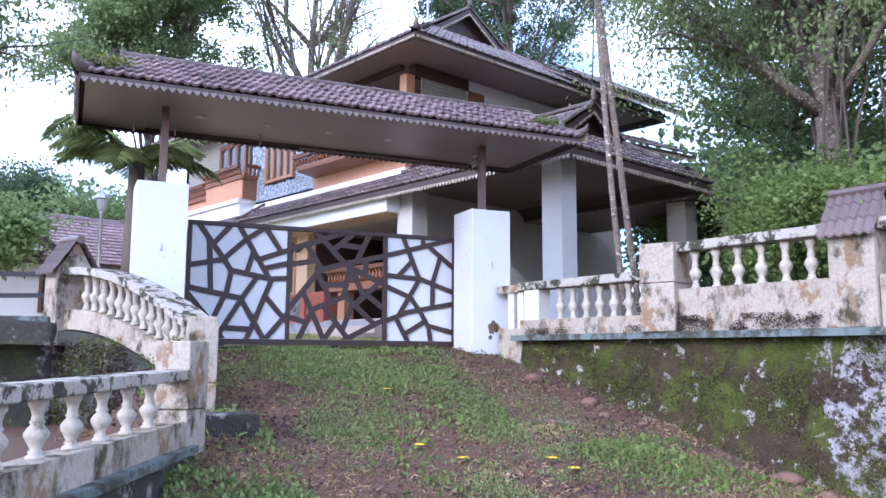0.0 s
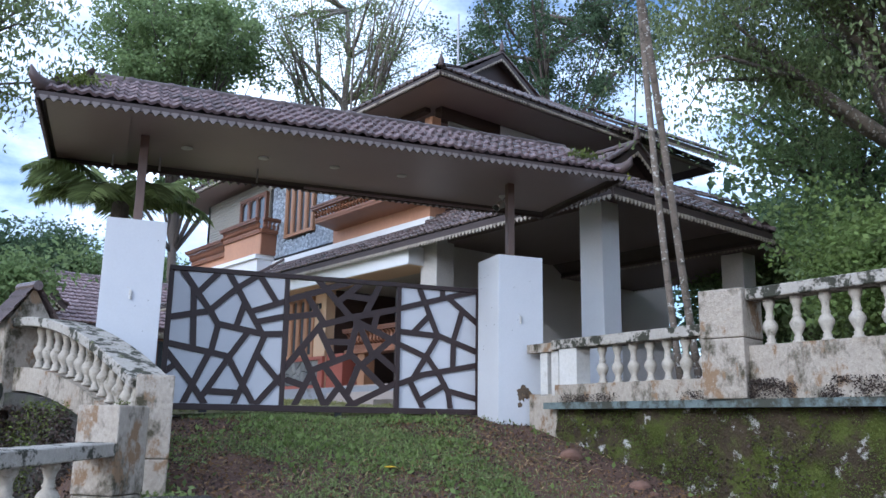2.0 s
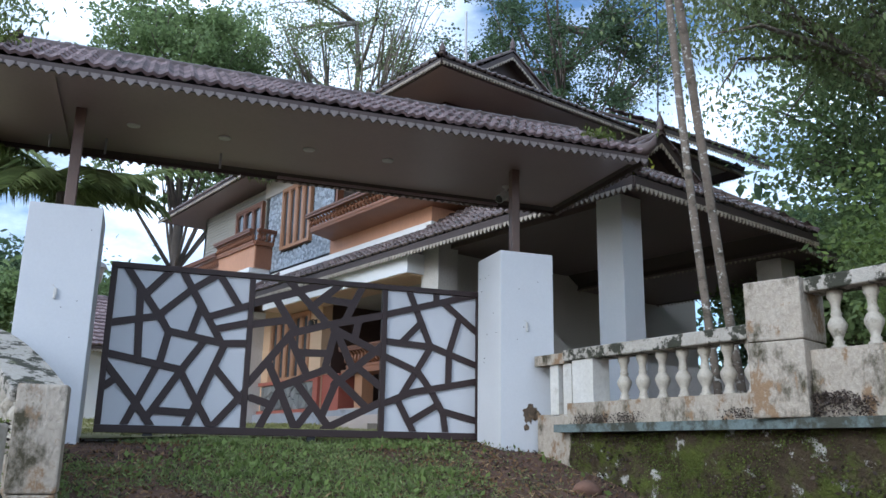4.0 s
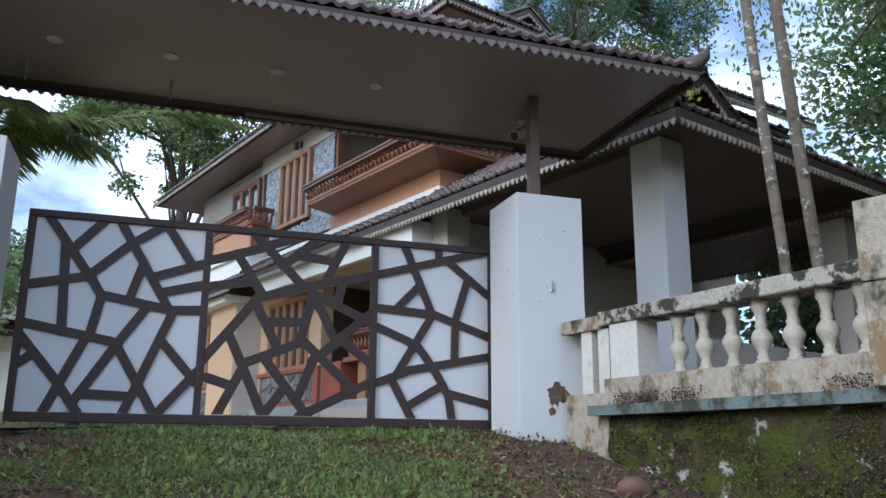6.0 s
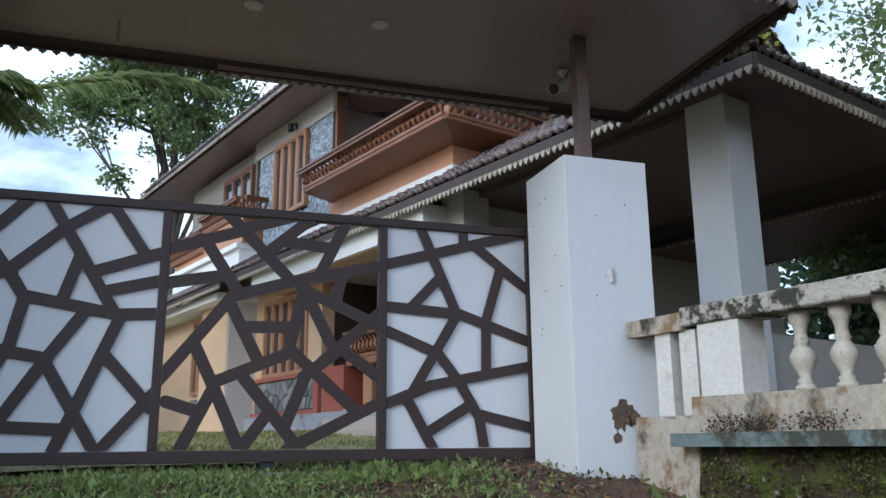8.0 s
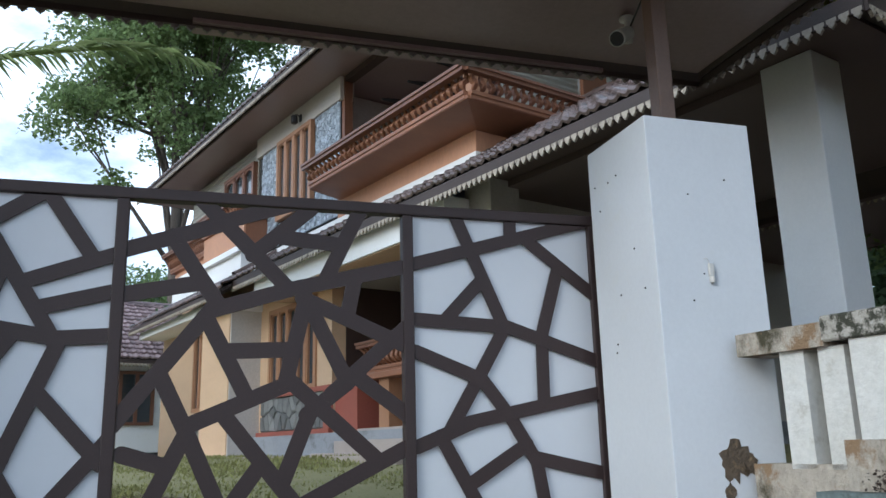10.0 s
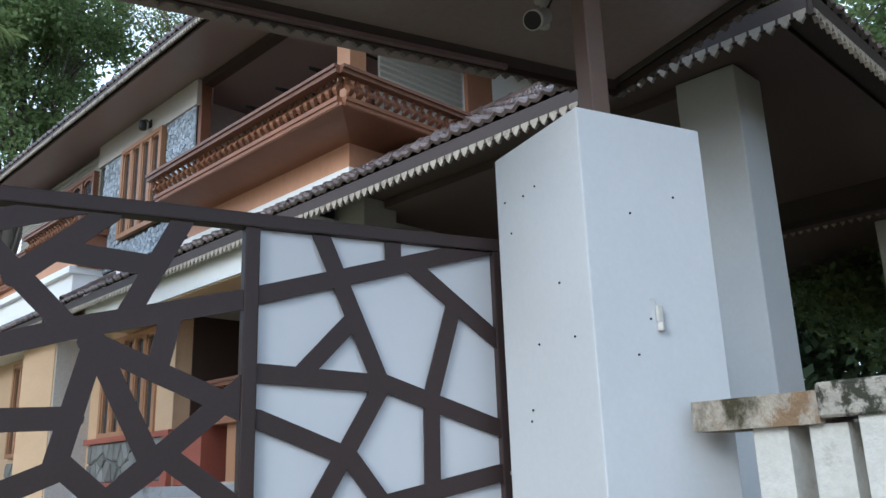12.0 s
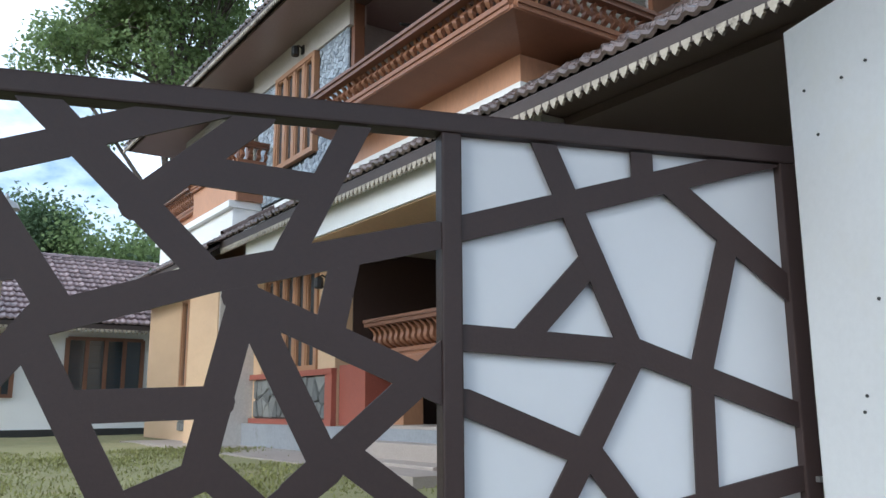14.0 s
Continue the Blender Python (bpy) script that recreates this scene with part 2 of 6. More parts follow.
    rockmat=material("laterite_rock", (0.22, 0.12, 0.085), (0.13, 0.08, 0.06), 0.95, 6, 40, 0.6),
    yellow=material("yellow_petal", (0.85, 0.60, 0.03), (0.8, 0.5, 0.02), 0.5, 10, 60, 0.0),
    red=material("red_petal", (0.65, 0.03, 0.03), None, 0.5, 10, 60, 0.0),
)


def flaked_whitewash(m, y_full, y_none, col):
    """Remains of pale limewash on the far stretch of a wall, ragged at its border."""
    n, l = m.node_tree.nodes, m.node_tree.links
    bsdf = n["Principled BSDF"]
    src = bsdf.inputs["Base Color"].links[0].from_socket
    geo, sep = n.new("ShaderNodeNewGeometry"), n.new("ShaderNodeSeparateXYZ")
    l.new(geo.outputs["Position"], sep.inputs[0])
    along, tex, add, cut = n.new("ShaderNodeMapRange"), n.new("ShaderNodeTexNoise"), n.new("ShaderNodeMath"), n.new("ShaderNodeMapRange")
    along.inputs["From Min"].default_value, along.inputs["From Max"].default_value = y_none, y_full
    along.inputs["To Min"].default_value, along.inputs["To Max"].default_value = -0.25, 0.03
    l.new(sep.outputs["Y"], along.inputs["Value"])
    tex.inputs["Scale"].default_value, tex.inputs["Detail"].default_value, tex.inputs["Roughness"].default_value = 5.0, 9.0, 0.72
    l.new(geo.outputs["Position"], tex.inputs["Vector"])
    l.new(along.outputs["Result"], add.inputs[0])
    l.new(tex.outputs["Fac"], add.inputs[1])
    cut.inputs["From Min"].default_value, cut.inputs["From Max"].default_value = 0.50, 0.56
    l.new(add.outputs[0], cut.inputs["Value"])
    x = n.new("ShaderNodeMix")
    x.data_type = "RGBA"
    l.new(cut.outputs["Result"], x.inputs[0])
    l.new(src, x.inputs[6])
    x.inputs[7].default_value = (*col, 1)
    l.new(x.outputs[2], bsdf.inputs["Base Color"])


flaked_whitewash(MAT["retain"], 2.9, 4.1, (0.46, 0.44, 0.47))


# ---- building blocks ----
def thing(name, label, category, group="", kind="", m=None):
    ob = new(name)
    ob.empty_display_size = 0.1
    if m is not None:
        ob.matrix_world = m
    return tagged(ob, label, category, group, kind)


def finish(ob, mat, parent=None, label="", smooth=False):
    ob.data.materials.append(MAT[mat])
    if parent is not None:
        ob.parent = parent
    if label:
        tagged(ob, label)
    if smooth:
        ob.data.polygons.foreach_set("use_smooth", [True] * len(ob.data.polygons))
    return ob


def part(name, bm, mat, parent=None, label="", smooth=False):
    me = bpy.data.meshes.new(name)
    bmesh.ops.recalc_face_normals(bm, faces=bm.faces)
    bm.to_mesh(me)
    bm.free()
    return finish(new(name, me), mat, parent, label, smooth)


def raw(name, verts, faces, mat, parent=None, label="", smooth=False):
    me = bpy.data.meshes.new(name)
    me.from_pydata([tuple(v) for v in verts], [], [tuple(f) for f in faces])
    me.update()
    return finish(new(name, me), mat, parent, label, smooth)


def bulk(name, verts, quads, mat, parent=None, label="", smooth=False):
    """A mesh from numpy arrays of places and of equal-sided faces."""
    verts, quads = np.asarray(verts, np.float32), np.asarray(quads, np.int32)
    me = bpy.data.meshes.new(name)
    k = quads.shape[1]
    me.vertices.add(len(verts))
    me.vertices.foreach_set("co", verts.ravel())
    me.loops.add(quads.size)
    me.loops.foreach_set("vertex_index", quads.ravel())
    me.polygons.add(len(quads))
    me.polygons.foreach_set("loop_start", np.arange(0, quads.size, k, dtype=np.int32))
    me.update(calc_edges=True)
    return finish(new(name, me), mat, parent, label, smooth)


def box(bm, a, b, m=None, bevel=0.0):
    x0, y0, z0 = (min(p, q) for p, q in zip(a, b))
    x1, y1, z1 = (max(p, q) for p, q in zip(a, b))
    vs = [bm.verts.new(p) for p in ((x0, y0, z0), (x1, y0, z0), (x1, y1, z0), (x0, y1, z0), (x0, y0, z1), (x1, y0, z1), (x1, y1, z1), (x0, y1, z1))]
    fs = [bm.faces.new([vs[i] for i in f]) for f in ((3, 2, 1, 0), (4, 5, 6, 7), (0, 1, 5, 4), (1, 2, 6, 5), (2, 3, 7, 6), (3, 0, 4, 7))]
    if bevel:
        es = list({e for f in fs for e in f.edges})
        r = bmesh.ops.bevel(bm, geom=es, offset=bevel, segments=2, affect="EDGES", profile=0.6)
        vs = list({v for v in r["verts"]} | {v for v in vs if v.is_valid})
    if m is not None:
        bmesh.ops.transform(bm, matrix=m, verts=vs)
    return vs


def block(name, a, b, mat, parent=None, label="", bevel=0.0, m=None):
    bm = bmesh.new()
    box(bm, a, b, m, bevel)
    return part(name, bm, mat, parent, label)


def prism(bm, pts, off):
    """A solid from a flat outline, pushed by the vector off."""
    lo = [bm.verts.new(p) for p in pts]
    hi = [bm.verts.new(Vector(p) + Vector(off)) for p in pts]
    bm.faces.new(lo)
    bm.faces.new(hi[::-1])
    for i in range(len(pts)):
        j = (i + 1) % len(pts)
        bm.faces.new((lo[i], lo[j], hi[j], hi[i]))


def lathe(bm, profile, seg=12, m=None):
    rings = []
    for r, z in profile:
        rings.append([bm.verts.new((r * math.cos(2 * math.pi * i / seg), r * math.sin(2 * math.pi * i / seg), z)) for i in range(seg)])
    for p, q in zip(rings, rings[1:]):
        for i in range(seg):
            bm.faces.new((p[i], p[(i + 1) % seg], q[(i + 1) % seg], q[i]))
    bm.faces.new(rings[0][::-1])
    bm.faces.new(rings[-1])
    if m is not None:
        bmesh.ops.transform(bm, matrix=m, verts=[v for r in rings for v in r])


def sweep(bm, path, radii, seg=8):
    """A round tube along a path."""
    rings, side = [], None
    path = [Vector(p) for p in path]
    for i, p in enumerate(path):
        d = (path[min(i + 1, len(path) - 1)] - path[max(i - 1, 0)]).normalized()
        side = d.orthogonal().normalized() if side is None else (side - d * side.dot(d)).normalized()
        up = d.cross(side)
        r = radii[i] if isinstance(radii, (list, tuple)) else radii
        rings.append([bm.verts.new(p + side * (r * math.cos(2 * math.pi * k / seg)) + up * (r * math.sin(2 * math.pi * k / seg))) for k in range(seg)])
    for p, q in zip(rings, rings[1:]):
        for i in range(seg):
            bm.faces.new((p[i], p[(i + 1) % seg], q[(i + 1) % seg], q[i]))
    bm.faces.new(rings[0][::-1])
    bm.faces.new(rings[-1])


def ribbon(bm, path, width, height, up=Vector((0, 0, 1))):
    """A bar of rectangular section along a path, centred on it sideways, its underside on it."""
    rings = []
    path = [Vector(p) for p in path]
    for i, p in enumerate(path):
        d = path[min(i + 1, len(path) - 1)] - path[max(i - 1, 0)]
        d.z = 0
        s = d.normalized().cross(up) * (width / 2)
        rings.append([bm.verts.new(q) for q in (p - s, p + s, p + s + up * height, p - s + up * height)])
    for p, q in zip(rings, rings[1:]):
        for i in range(4):
            bm.faces.new((p[i], p[(i + 1) % 4], q[(i + 1) % 4], q[i]))
    bm.faces.new(rings[0][::-1])
    bm.faces.new(rings[-1])


# gate frame: u along the gate, v into the yard
GATE = Matrix.Translation((7.807, 7.956, 0)) @ Matrix.Rotation(radians(-18.0), 4, "Z")


def gp(u, v, z=0.0):
    return GATE @ Vector((u, v, z))


def to_gate(x, y):
    c, s = math.cos(radians(18)), math.sin(radians(18))
    dx, dy = x - 7.807, y - 7.956
    return dx * c - dy * s, dx * s + dy * c


def ground_z(x, y):
    """Height of the ground: a lane at 0, a ramp up to the gate, the yard beyond."""
    u, v = to_gate(x, y)
    ramp = 1.55 + 0.28 * v if v < 0 else min(1.55 + 0.05 * v, 1.88)
    k = 0.35
    h = min(0.5 * (ramp + math.sqrt(ramp * ramp + k * k)) - 0.04, 1.9)
    if u < -4.3 and v < 0.3:
        f = min(1.0, (-4.3 - u) / 0.3)
        h = h * (1 - f) + min(h, 0.72) * f
    return h


# ---- ground ----
def ground_sheet():
    xs = np.concatenate((np.linspace(-3000, -40, 8), np.linspace(-36, -6, 11), np.linspace(-5, 16, 106), np.linspace(17, 60, 20), np.linspace(80, 3000, 8)))
    ys = np.concatenate((np.linspace(-3000, -40, 8), np.linspace(-36, -6, 11), np.linspace(-5, 16, 106), np.linspace(17, 60, 20), np.linspace(80, 3000, 8)))
    vs = []
    for y in ys:
        for x in xs:
            z = ground_z(x, y)
            if -6 < x < 17 and -6 < y < 17:
                z += 0.05 * noise.noise((x * 0.7, y * 0.7, 0)) + 0.018 * noise.noise((x * 3, y * 3, 4))
            vs.append((x, y, z))
    w = len(xs)
    i, j = np.meshgrid(np.arange(w - 1), np.arange(len(ys) - 1))
    a = (j * w + i).ravel()
    q = np.stack((a, a + 1, a + w + 1, a + w), 1)
    return tagged(bulk("ground", vs, q, "soil", smooth=True), "reddish soil ramp with patchy grass and litter", "ground", kind="structure")


ground_sheet()


# ---- tiled roofs ----
def tile_mesh(w=0.22, exposure=0.27, lift=0.066):
    """One pressed clay tile: two troughs, a raised lap, a thick lower edge."""
    prof = [(0.0, 0.026), (0.10, 0.032), (0.20, 0.012), (0.32, 0.0), (0.44, 0.010), (0.52, 0.020), (0.62, 0.010), (0.74, 0.0), (0.88, 0.010), (1.0, 0.026)]
    vs, fs = [], []
    for y, dz in ((0.0, lift - 0.020), (0.024, lift), (exposure * 1.12, 0.004)):
        for s, h in prof:
            vs.append((s * w * 0.99, y, h + dz))
    for s, h in prof:
        vs.append((s * w * 0.99, 0.004, h + lift - 0.05))
    n = len(prof)
    for i in range(n - 1):
        fs.append((i, i + 1, n + i + 1, n + i))
        fs.append((n + i, n + i + 1, 2 * n + i + 1, 2 * n + i))
        fs.append((3 * n + i, 3 * n + i + 1, i + 1, i))
    return vs, fs


def inside(poly, s, q):
    hit = False
    for (x0, y0), (x1, y1) in zip(poly, poly[1:] + poly[:1]):
        if (y0 > q) != (y1 > q) and s < x0 + (q - y0) / (y1 - y0) * (x1 - x0):
            hit = not hit
    return hit


def tile_slope(parent, eave_a, eave_b, up, poly, mat="tile", singles=None, w=0.22, exposure=0.27):
    """Tiles over a slope. eave_a to eave_b: its lower edge; up: the way up the slope; poly: its outline in (along, up)."""
    a, b = Vector(eave_a), Vector(eave_b)
    d, up = (b - a).normalized(), Vector(up).normalized()
    nrm = d.cross(up)
    frame_m = Matrix([[d[i], up[i], nrm[i], a[i]] for i in range(3)] + [[0, 0, 0, 1]])
    tv, tf = tile_mesh(w, exposure)
    tv_np = np.array(tv)
    shared, V, F, base = None, [], [], 0
    q_max = max(p[1] for p in poly)
    s_min, s_max = min(p[0] for p in poly), max(p[0] for p in poly)
    row = 0
    mm = np.array(frame_m)
    while row * exposure < q_max:
        q = row * exposure
        s = s_min
        while s < s_max - 0.02:
            if inside(poly, s + w / 2, q + exposure * 0.45):
                place = frame_m @ Vector((s + w / 2, q, 0))
                if singles is not None and singles(place):
                    if shared is None:
                        ob = raw("tile", tv, tf, mat, parent)
                        shared = ob.data
                    else:
                        ob = new("tile", shared)
                        ob.parent = parent
                    jit = Euler((random.uniform(-.01, .012), random.uniform(-.012, .012), random.uniform(-.01, .01)))
                    ob.matrix_local = frame_m @ Matrix.Translation((s, q, random.uniform(0, 0.004))) @ jit.to_matrix().to_4x4()
                else:
                    pts = tv_np + np.array((s, q, random.uniform(0, 0.005)))
                    V.append(pts @ mm[:3, :3].T + mm[:3, 3])
                    F.append(np.array(tf) + base)
                    base += len(tv)
            s += w
        row += 1
    if V:
        ob = bulk("roof_tiles", np.concatenate(V), np.concatenate(F), mat, parent)
        tagged(ob, kind="stuff")


def ridge_run(parent, a, b, mat="ridge", r=0.085, step=0.36, name="ridge_tile"):
    """Half-round ridge tiles end to end from a to b, each a little proud of the next."""
    a, b = Vector(a), Vector(b)
    d = b - a
    n = max(1, round(d.length / step))
    L = d.length / n
    vs, fs = [], []
    seg = 8
    for y, rr in ((0, r * 1.12), (L * 0.12, r * 1.12), (L * 0.14, r), (L * 1.03, r * 0.97)):
        for i in range(seg + 1):
            t = math.pi * (i / seg) * 1.1 - 0.05 * math.pi
            vs.append((rr * math.cos(t), y, rr * math.sin(t) * 0.85))
    m = seg + 1
    for k in range(3):
        for i in range(seg):
            fs.append((k * m + i, k * m + i + 1, (k + 1) * m + i + 1, (k + 1) * m + i))
    dn = d.normalized()
    side = dn.cross(Vector((0, 0, 1))).normalized()
    upv = side.cross(dn)
    rot = Matrix([[side[i], dn[i], upv[i]] for i in range(3)]).to_4x4()
    data = None
    for k in range(n):
        if data is None:
            ob = raw(name, vs, fs, mat, parent, smooth=True)
            data = ob.data
        else:
            ob = new(name, data)
            ob.parent = parent
        ob.matrix_local = Matrix.Translation(a + dn * (k * L)) @ rot


def lace_board(parent, a, b, top=0.10, drop=0.07, pitch=0.085, out=None, mat="fascia", lace="lace", thick=0.022):
    """A fascia board from a to b (its upper edge) with a row of cut teeth under it."""
    a, b = Vector(a), Vector(b)
    d = (b - a).normalized()
    n = d.cross(Vector((0, 0, 1))).normalized() if out is None else Vector(out).normalized()
    bm = bmesh.new()
    prism(bm, [a, b, b - Vector((0, 0, top + drop * 0.35)), a - Vector((0, 0, top + drop * 0.35))], n * thick)
    part("fascia_board", bm, mat, parent)
    L = (b - a).length
    k = max(1, int(L / pitch))
    p = L / k
    shape = [(0.10, 0.012), (0.10, -0.22), (0.26, -0.40), (0.22, -0.58), (0.36, -0.72), (0.5, -1.0), (0.64, -0.72), (0.78, -0.58), (0.74, -0.40), (0.90, -0.22), (0.90, 0.012)]
    V, F = [], []
    m = len(shape)
    z0 = Vector((0, 0, top))
    for i in range(k):
        base = len(V)
        for off in (n * (thick + 0.006), n * 0.004):
            for s, h in shape:
                V.append(a - z0 + d * ((i + s) * p) + Vector((0, 0, h * drop if h < 0 else h)) + off)
        F.append(tuple(range(base, base + m)))
        F.append(tuple(range(base + 2 * m - 1, base + m - 1, -1)))
        for s in range(m):
            t = (s + 1) % m
            F.append((base + s, base + m + s, base + m + t, base + t))
    raw("carved_lace", V, F, lace, parent)


def finial(parent, p, h=0.3, mat="ridge"):
    bm = bmesh.new()
    lathe(bm, [(0.05, 0), (0.07, 0.03), (0.045, h * 0.25), (0.06, h * 0.4), (0.05, h * 0.55), (0.02, h * 0.8), (0.004, h)], 10, Matrix.Translation(p))
    part("finial", bm, mat, parent, smooth=True)


def slab(name, pts, thick, mat, parent, label=""):
    """A board under the outline pts, thick along its downward normal."""
    bm = bmesh.new()
    p = [Vector(q) for q in pts]
    n = (p[1] - p[0]).cross(p[2] - p[0]).normalized()
    if n.z > 0:
        n = -n
    prism(bm, p, n * thick)
    return part(name, bm, mat, parent, label)


def hip_roof(parent, x0, x1, y0, y1, z, pitch, gablet_y, gab_half, mat="tile", far_hip=True, singles=None, east=True, ridge_end=None):
    """A roof with its ridge along y: a hip with a gablet at the y0 end. z: the tiles' lower edge."""
    xm, t = (x0 + x1) / 2, math.tan(radians(pitch))
    half = (x1 - x0) / 2
    zr = z + half * t
    yh = y0 + half          # the place where a full hip would meet the ridge
    zg = z + (gablet_y - y0) * t
    up_w, up_e, up_s = Vector((1, 0, t)), Vector((-1, 0, t)), Vector((0, 1, t))
    k = math.sqrt(1 + t * t)
    g = gablet_y - y0
    ye = y1 if ridge_end is None else ridge_end
    L = y1 - y0
    roof = parent
    # west slope: lower edge from (x0,y1) to (x0,y0)
    cut = half - gab_half
    pw = [(0, 0), (L, 0), (L - g, g * k), (L - g + 0.02, half * k), ((half if far_hip else 0), half * k)]
    tile_slope(roof, (x0, y1, z), (x0, y0, z), up_w, pw, mat, singles)
    slab("roof_deck", [(x0, y1, z), (x0, y0, z), (x0 + g, gablet_y, zg), (xm, gablet_y, zr), (xm, y1 - (half if far_hip else 0), zr)], 0.05, "fascia", roof)
    if east:
        pe = [(0, 0), (L, 0), (L - (half if far_hip else 0), half * k), (g - 0.02, half * k), (g, g * k)]
        tile_slope(roof, (x1, y0, z), (x1, y1, z), up_e, pe, mat)
    slab("roof_deck", [(x1, y0, z), (x1, y1, z), (xm, y1 - (half if far_hip else 0), zr), (xm, gablet_y, zr), (x1 - g, gablet_y, zg)], 0.05, "fascia", roof)
    # south hip up to the gablet
    W = x1 - x0
    ps = [(0, 0), (W, 0), (W - g, g * k), (g, g * k)]
    tile_slope(roof, (x0, y0, z), (x1, y0, z), up_s, ps, mat, singles)
    slab("roof_deck", [(x0, y0, z), (x1, y0, z), (x1 - g, gablet_y, zg), (x0 + g, gablet_y, zg)], 0.05, "fascia", roof)
    if far_hip:
        slab("roof_deck", [(x1, y1, z), (x0, y1, z), (xm, y1 - half, zr)], 0.05, "fascia", roof)
    # gablet wall, verge boards and ridges
    bm = bmesh.new()
    prism(bm, [(xm - (half - g) + 0.05, gablet_y + 0.18, zg), (xm + (half - g) - 0.05, gablet_y + 0.18, zg), (xm, gablet_y + 0.18, zr - 0.06)], (0, 0.05, 0))
    # infill in the near-black recess colour, painted shade behind the verge boards
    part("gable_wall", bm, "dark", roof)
    for sx in (-1, 1):
        verge(roof, (xm, gablet_y - 0.06, zr + 0.04), (xm + sx * (half - g + 0.05), gablet_y - 0.06, zg - 0.06))
        ridge_run(roof, (xm + sx * half, y0, z + 0.05), (xm + sx * (half - g), gablet_y, zg + 0.06))
        ridge_run(roof, (xm + sx * (half - g + 0.05), gablet_y - 0.03, zg + 0.05), (xm, gablet_y - 0.03, zr + 0.07), r=0.06)
    ridge_run(roof, (xm, gablet_y - 0.08, zr + 0.05), (xm, ye, zr + 0.05))
    finial(roof, (xm, gablet_y - 0.05, zr + 0.1), 0.32)
    finial(roof, (x0 + 0.03, y0 + 0.03, z + 0.07), 0.26)
    return zr


def verge(parent, a, b):
    """A slanting gable board with teeth, seen from -y."""
    a, b = Vector(a), Vector(b)
    d = b - a
    L = d.length
    n = int(L / 0.09)
    V, F = [], []
    down = Vector((0, 0, -1))
    bm = bmesh.new()
    prism(bm, [a, b, b + down * 0.13, a + down * 0.13], (0, 0.025, 0))
    part("fascia_board", bm, "fascia", parent)
    for i in range(n):
        p, q = a + d * (i / n) + down * 0.12, a + d * ((i + 1) / n) + down * 0.12
        mid = (p + q) / 2 + down * 0.07
        base = len(V)
        for y in (-0.006, 0.02):
            V += [v + Vector((0, y, 0)) for v in (p, q, mid)]
        F += [(base, base + 1, base + 2), (base + 5, base + 4, base + 3), (base, base + 3, base + 4, base + 1), (base + 1, base + 4, base + 5, base + 2), (base + 2, base + 5, base + 3, base)]
    raw("carved_lace", V, F, "lace", parent)


# ---- gate pillars ----
def gate_pillar(u0, u1, v0, v1, label, scar=False):
    t = thing("gate_pillar", label, "pillar", "gate pillars", m=GATE)
    bm = bmesh.new()
    box(bm, (u0, v0, 0.9), (u1, v1, 3.5), bevel=0.006)
    part("shaft", bm, "pillar", t)
    bm = bmesh.new()
    um = u0 + 0.285
    box(bm, (um - 0.013, v0 - 0.018, 2.715), (um + 0.013, v0 - 0.002, 2.775), bevel=0.005)
    lathe(bm, [(0.012, 0), (0.013, 0.012), (0.010, 0.03), (0.005, 0.032)], 10, Matrix.Translation((um, v0 - 0.012, 2.684)))
    sweep(bm, [(um - 0.004, v0 - 0.006, 2.775), (um - 0.02, v0 - 0.012, 2.80), (um - 0.035, v0 - 0.008, 2.795)], 0.002, 5)
    part("lamp_fitting", bm, "cctv", t, "small stained wall lamp fitting")
    for k in range(13):
        bm = bmesh.new()
        h = random.uniform(2.0, 3.42)
        if k < 4:
            m = Matrix.Translation((u0 + random.uniform(0.06, u1 - u0 - 0.06), v0 - 0.001, h)) @ Matrix.Rotation(radians(90), 4, "X")
        else:
            m = Matrix.Translation((u0 - 0.001, v0 + random.uniform(0.06, v1 - v0 - 0.06), h)) @ Matrix.Rotation(radians(-90), 4, "Y")
        lathe(bm, [(0.0045, 0), (0.0045, 0.004), (0.002, 0.006)], 6, m)
        part("anchor_hole", bm, "black", t)
    if scar:
        for k, (cu, cz, r) in enumerate(((0.31, 1.88, 0.085), (0.39, 1.86, 0.05), (0.27, 1.74, 0.035))):
            rng_s = random.Random(17 + k)
            rim = []
            for i in range(22):
                a = 2 * math.pi * i / 22
                rr = r * rng_s.uniform(0.6, 1.1)
                rim.append((u0 + cu + rr * math.cos(a), v0 - 0.004, cz + rr * 1.15 * math.sin(a)))
            bm = bmesh.new()
            prism(bm, rim, (0, 0.006, 0))
            part("plaster_scar", bm, "rust", t, "dark crumbled patch of plaster")
    return t


gate_pillar(0, 0.59, 0, 0.59, "square white-painted gate pillar with a crumbled plaster patch, beside the balustrade wall", True)
gate_pillar(-4.33, -3.75, 0.02, 0.6, "square white-painted gate pillar beside the curved balustrade")


# ---- sliding gate ----
def half_cut(poly, px, py, nx, ny):
    """What of a flat polygon lies behind the line through (px, py) with the normal (nx, ny)."""
    out = []
    for (ax, ay), (bx, by) in zip(poly, poly[1:] + poly[:1]):
        da, db = (ax - px) * nx + (ay - py) * ny, (bx - px) * nx + (by - py) * ny
        if da <= 0:
            out.append((ax, ay))
        if da * db < 0:
            f = da / (da - db)
            out.append((ax + (bx - ax) * f, ay + (by - ay) * f))
    return out


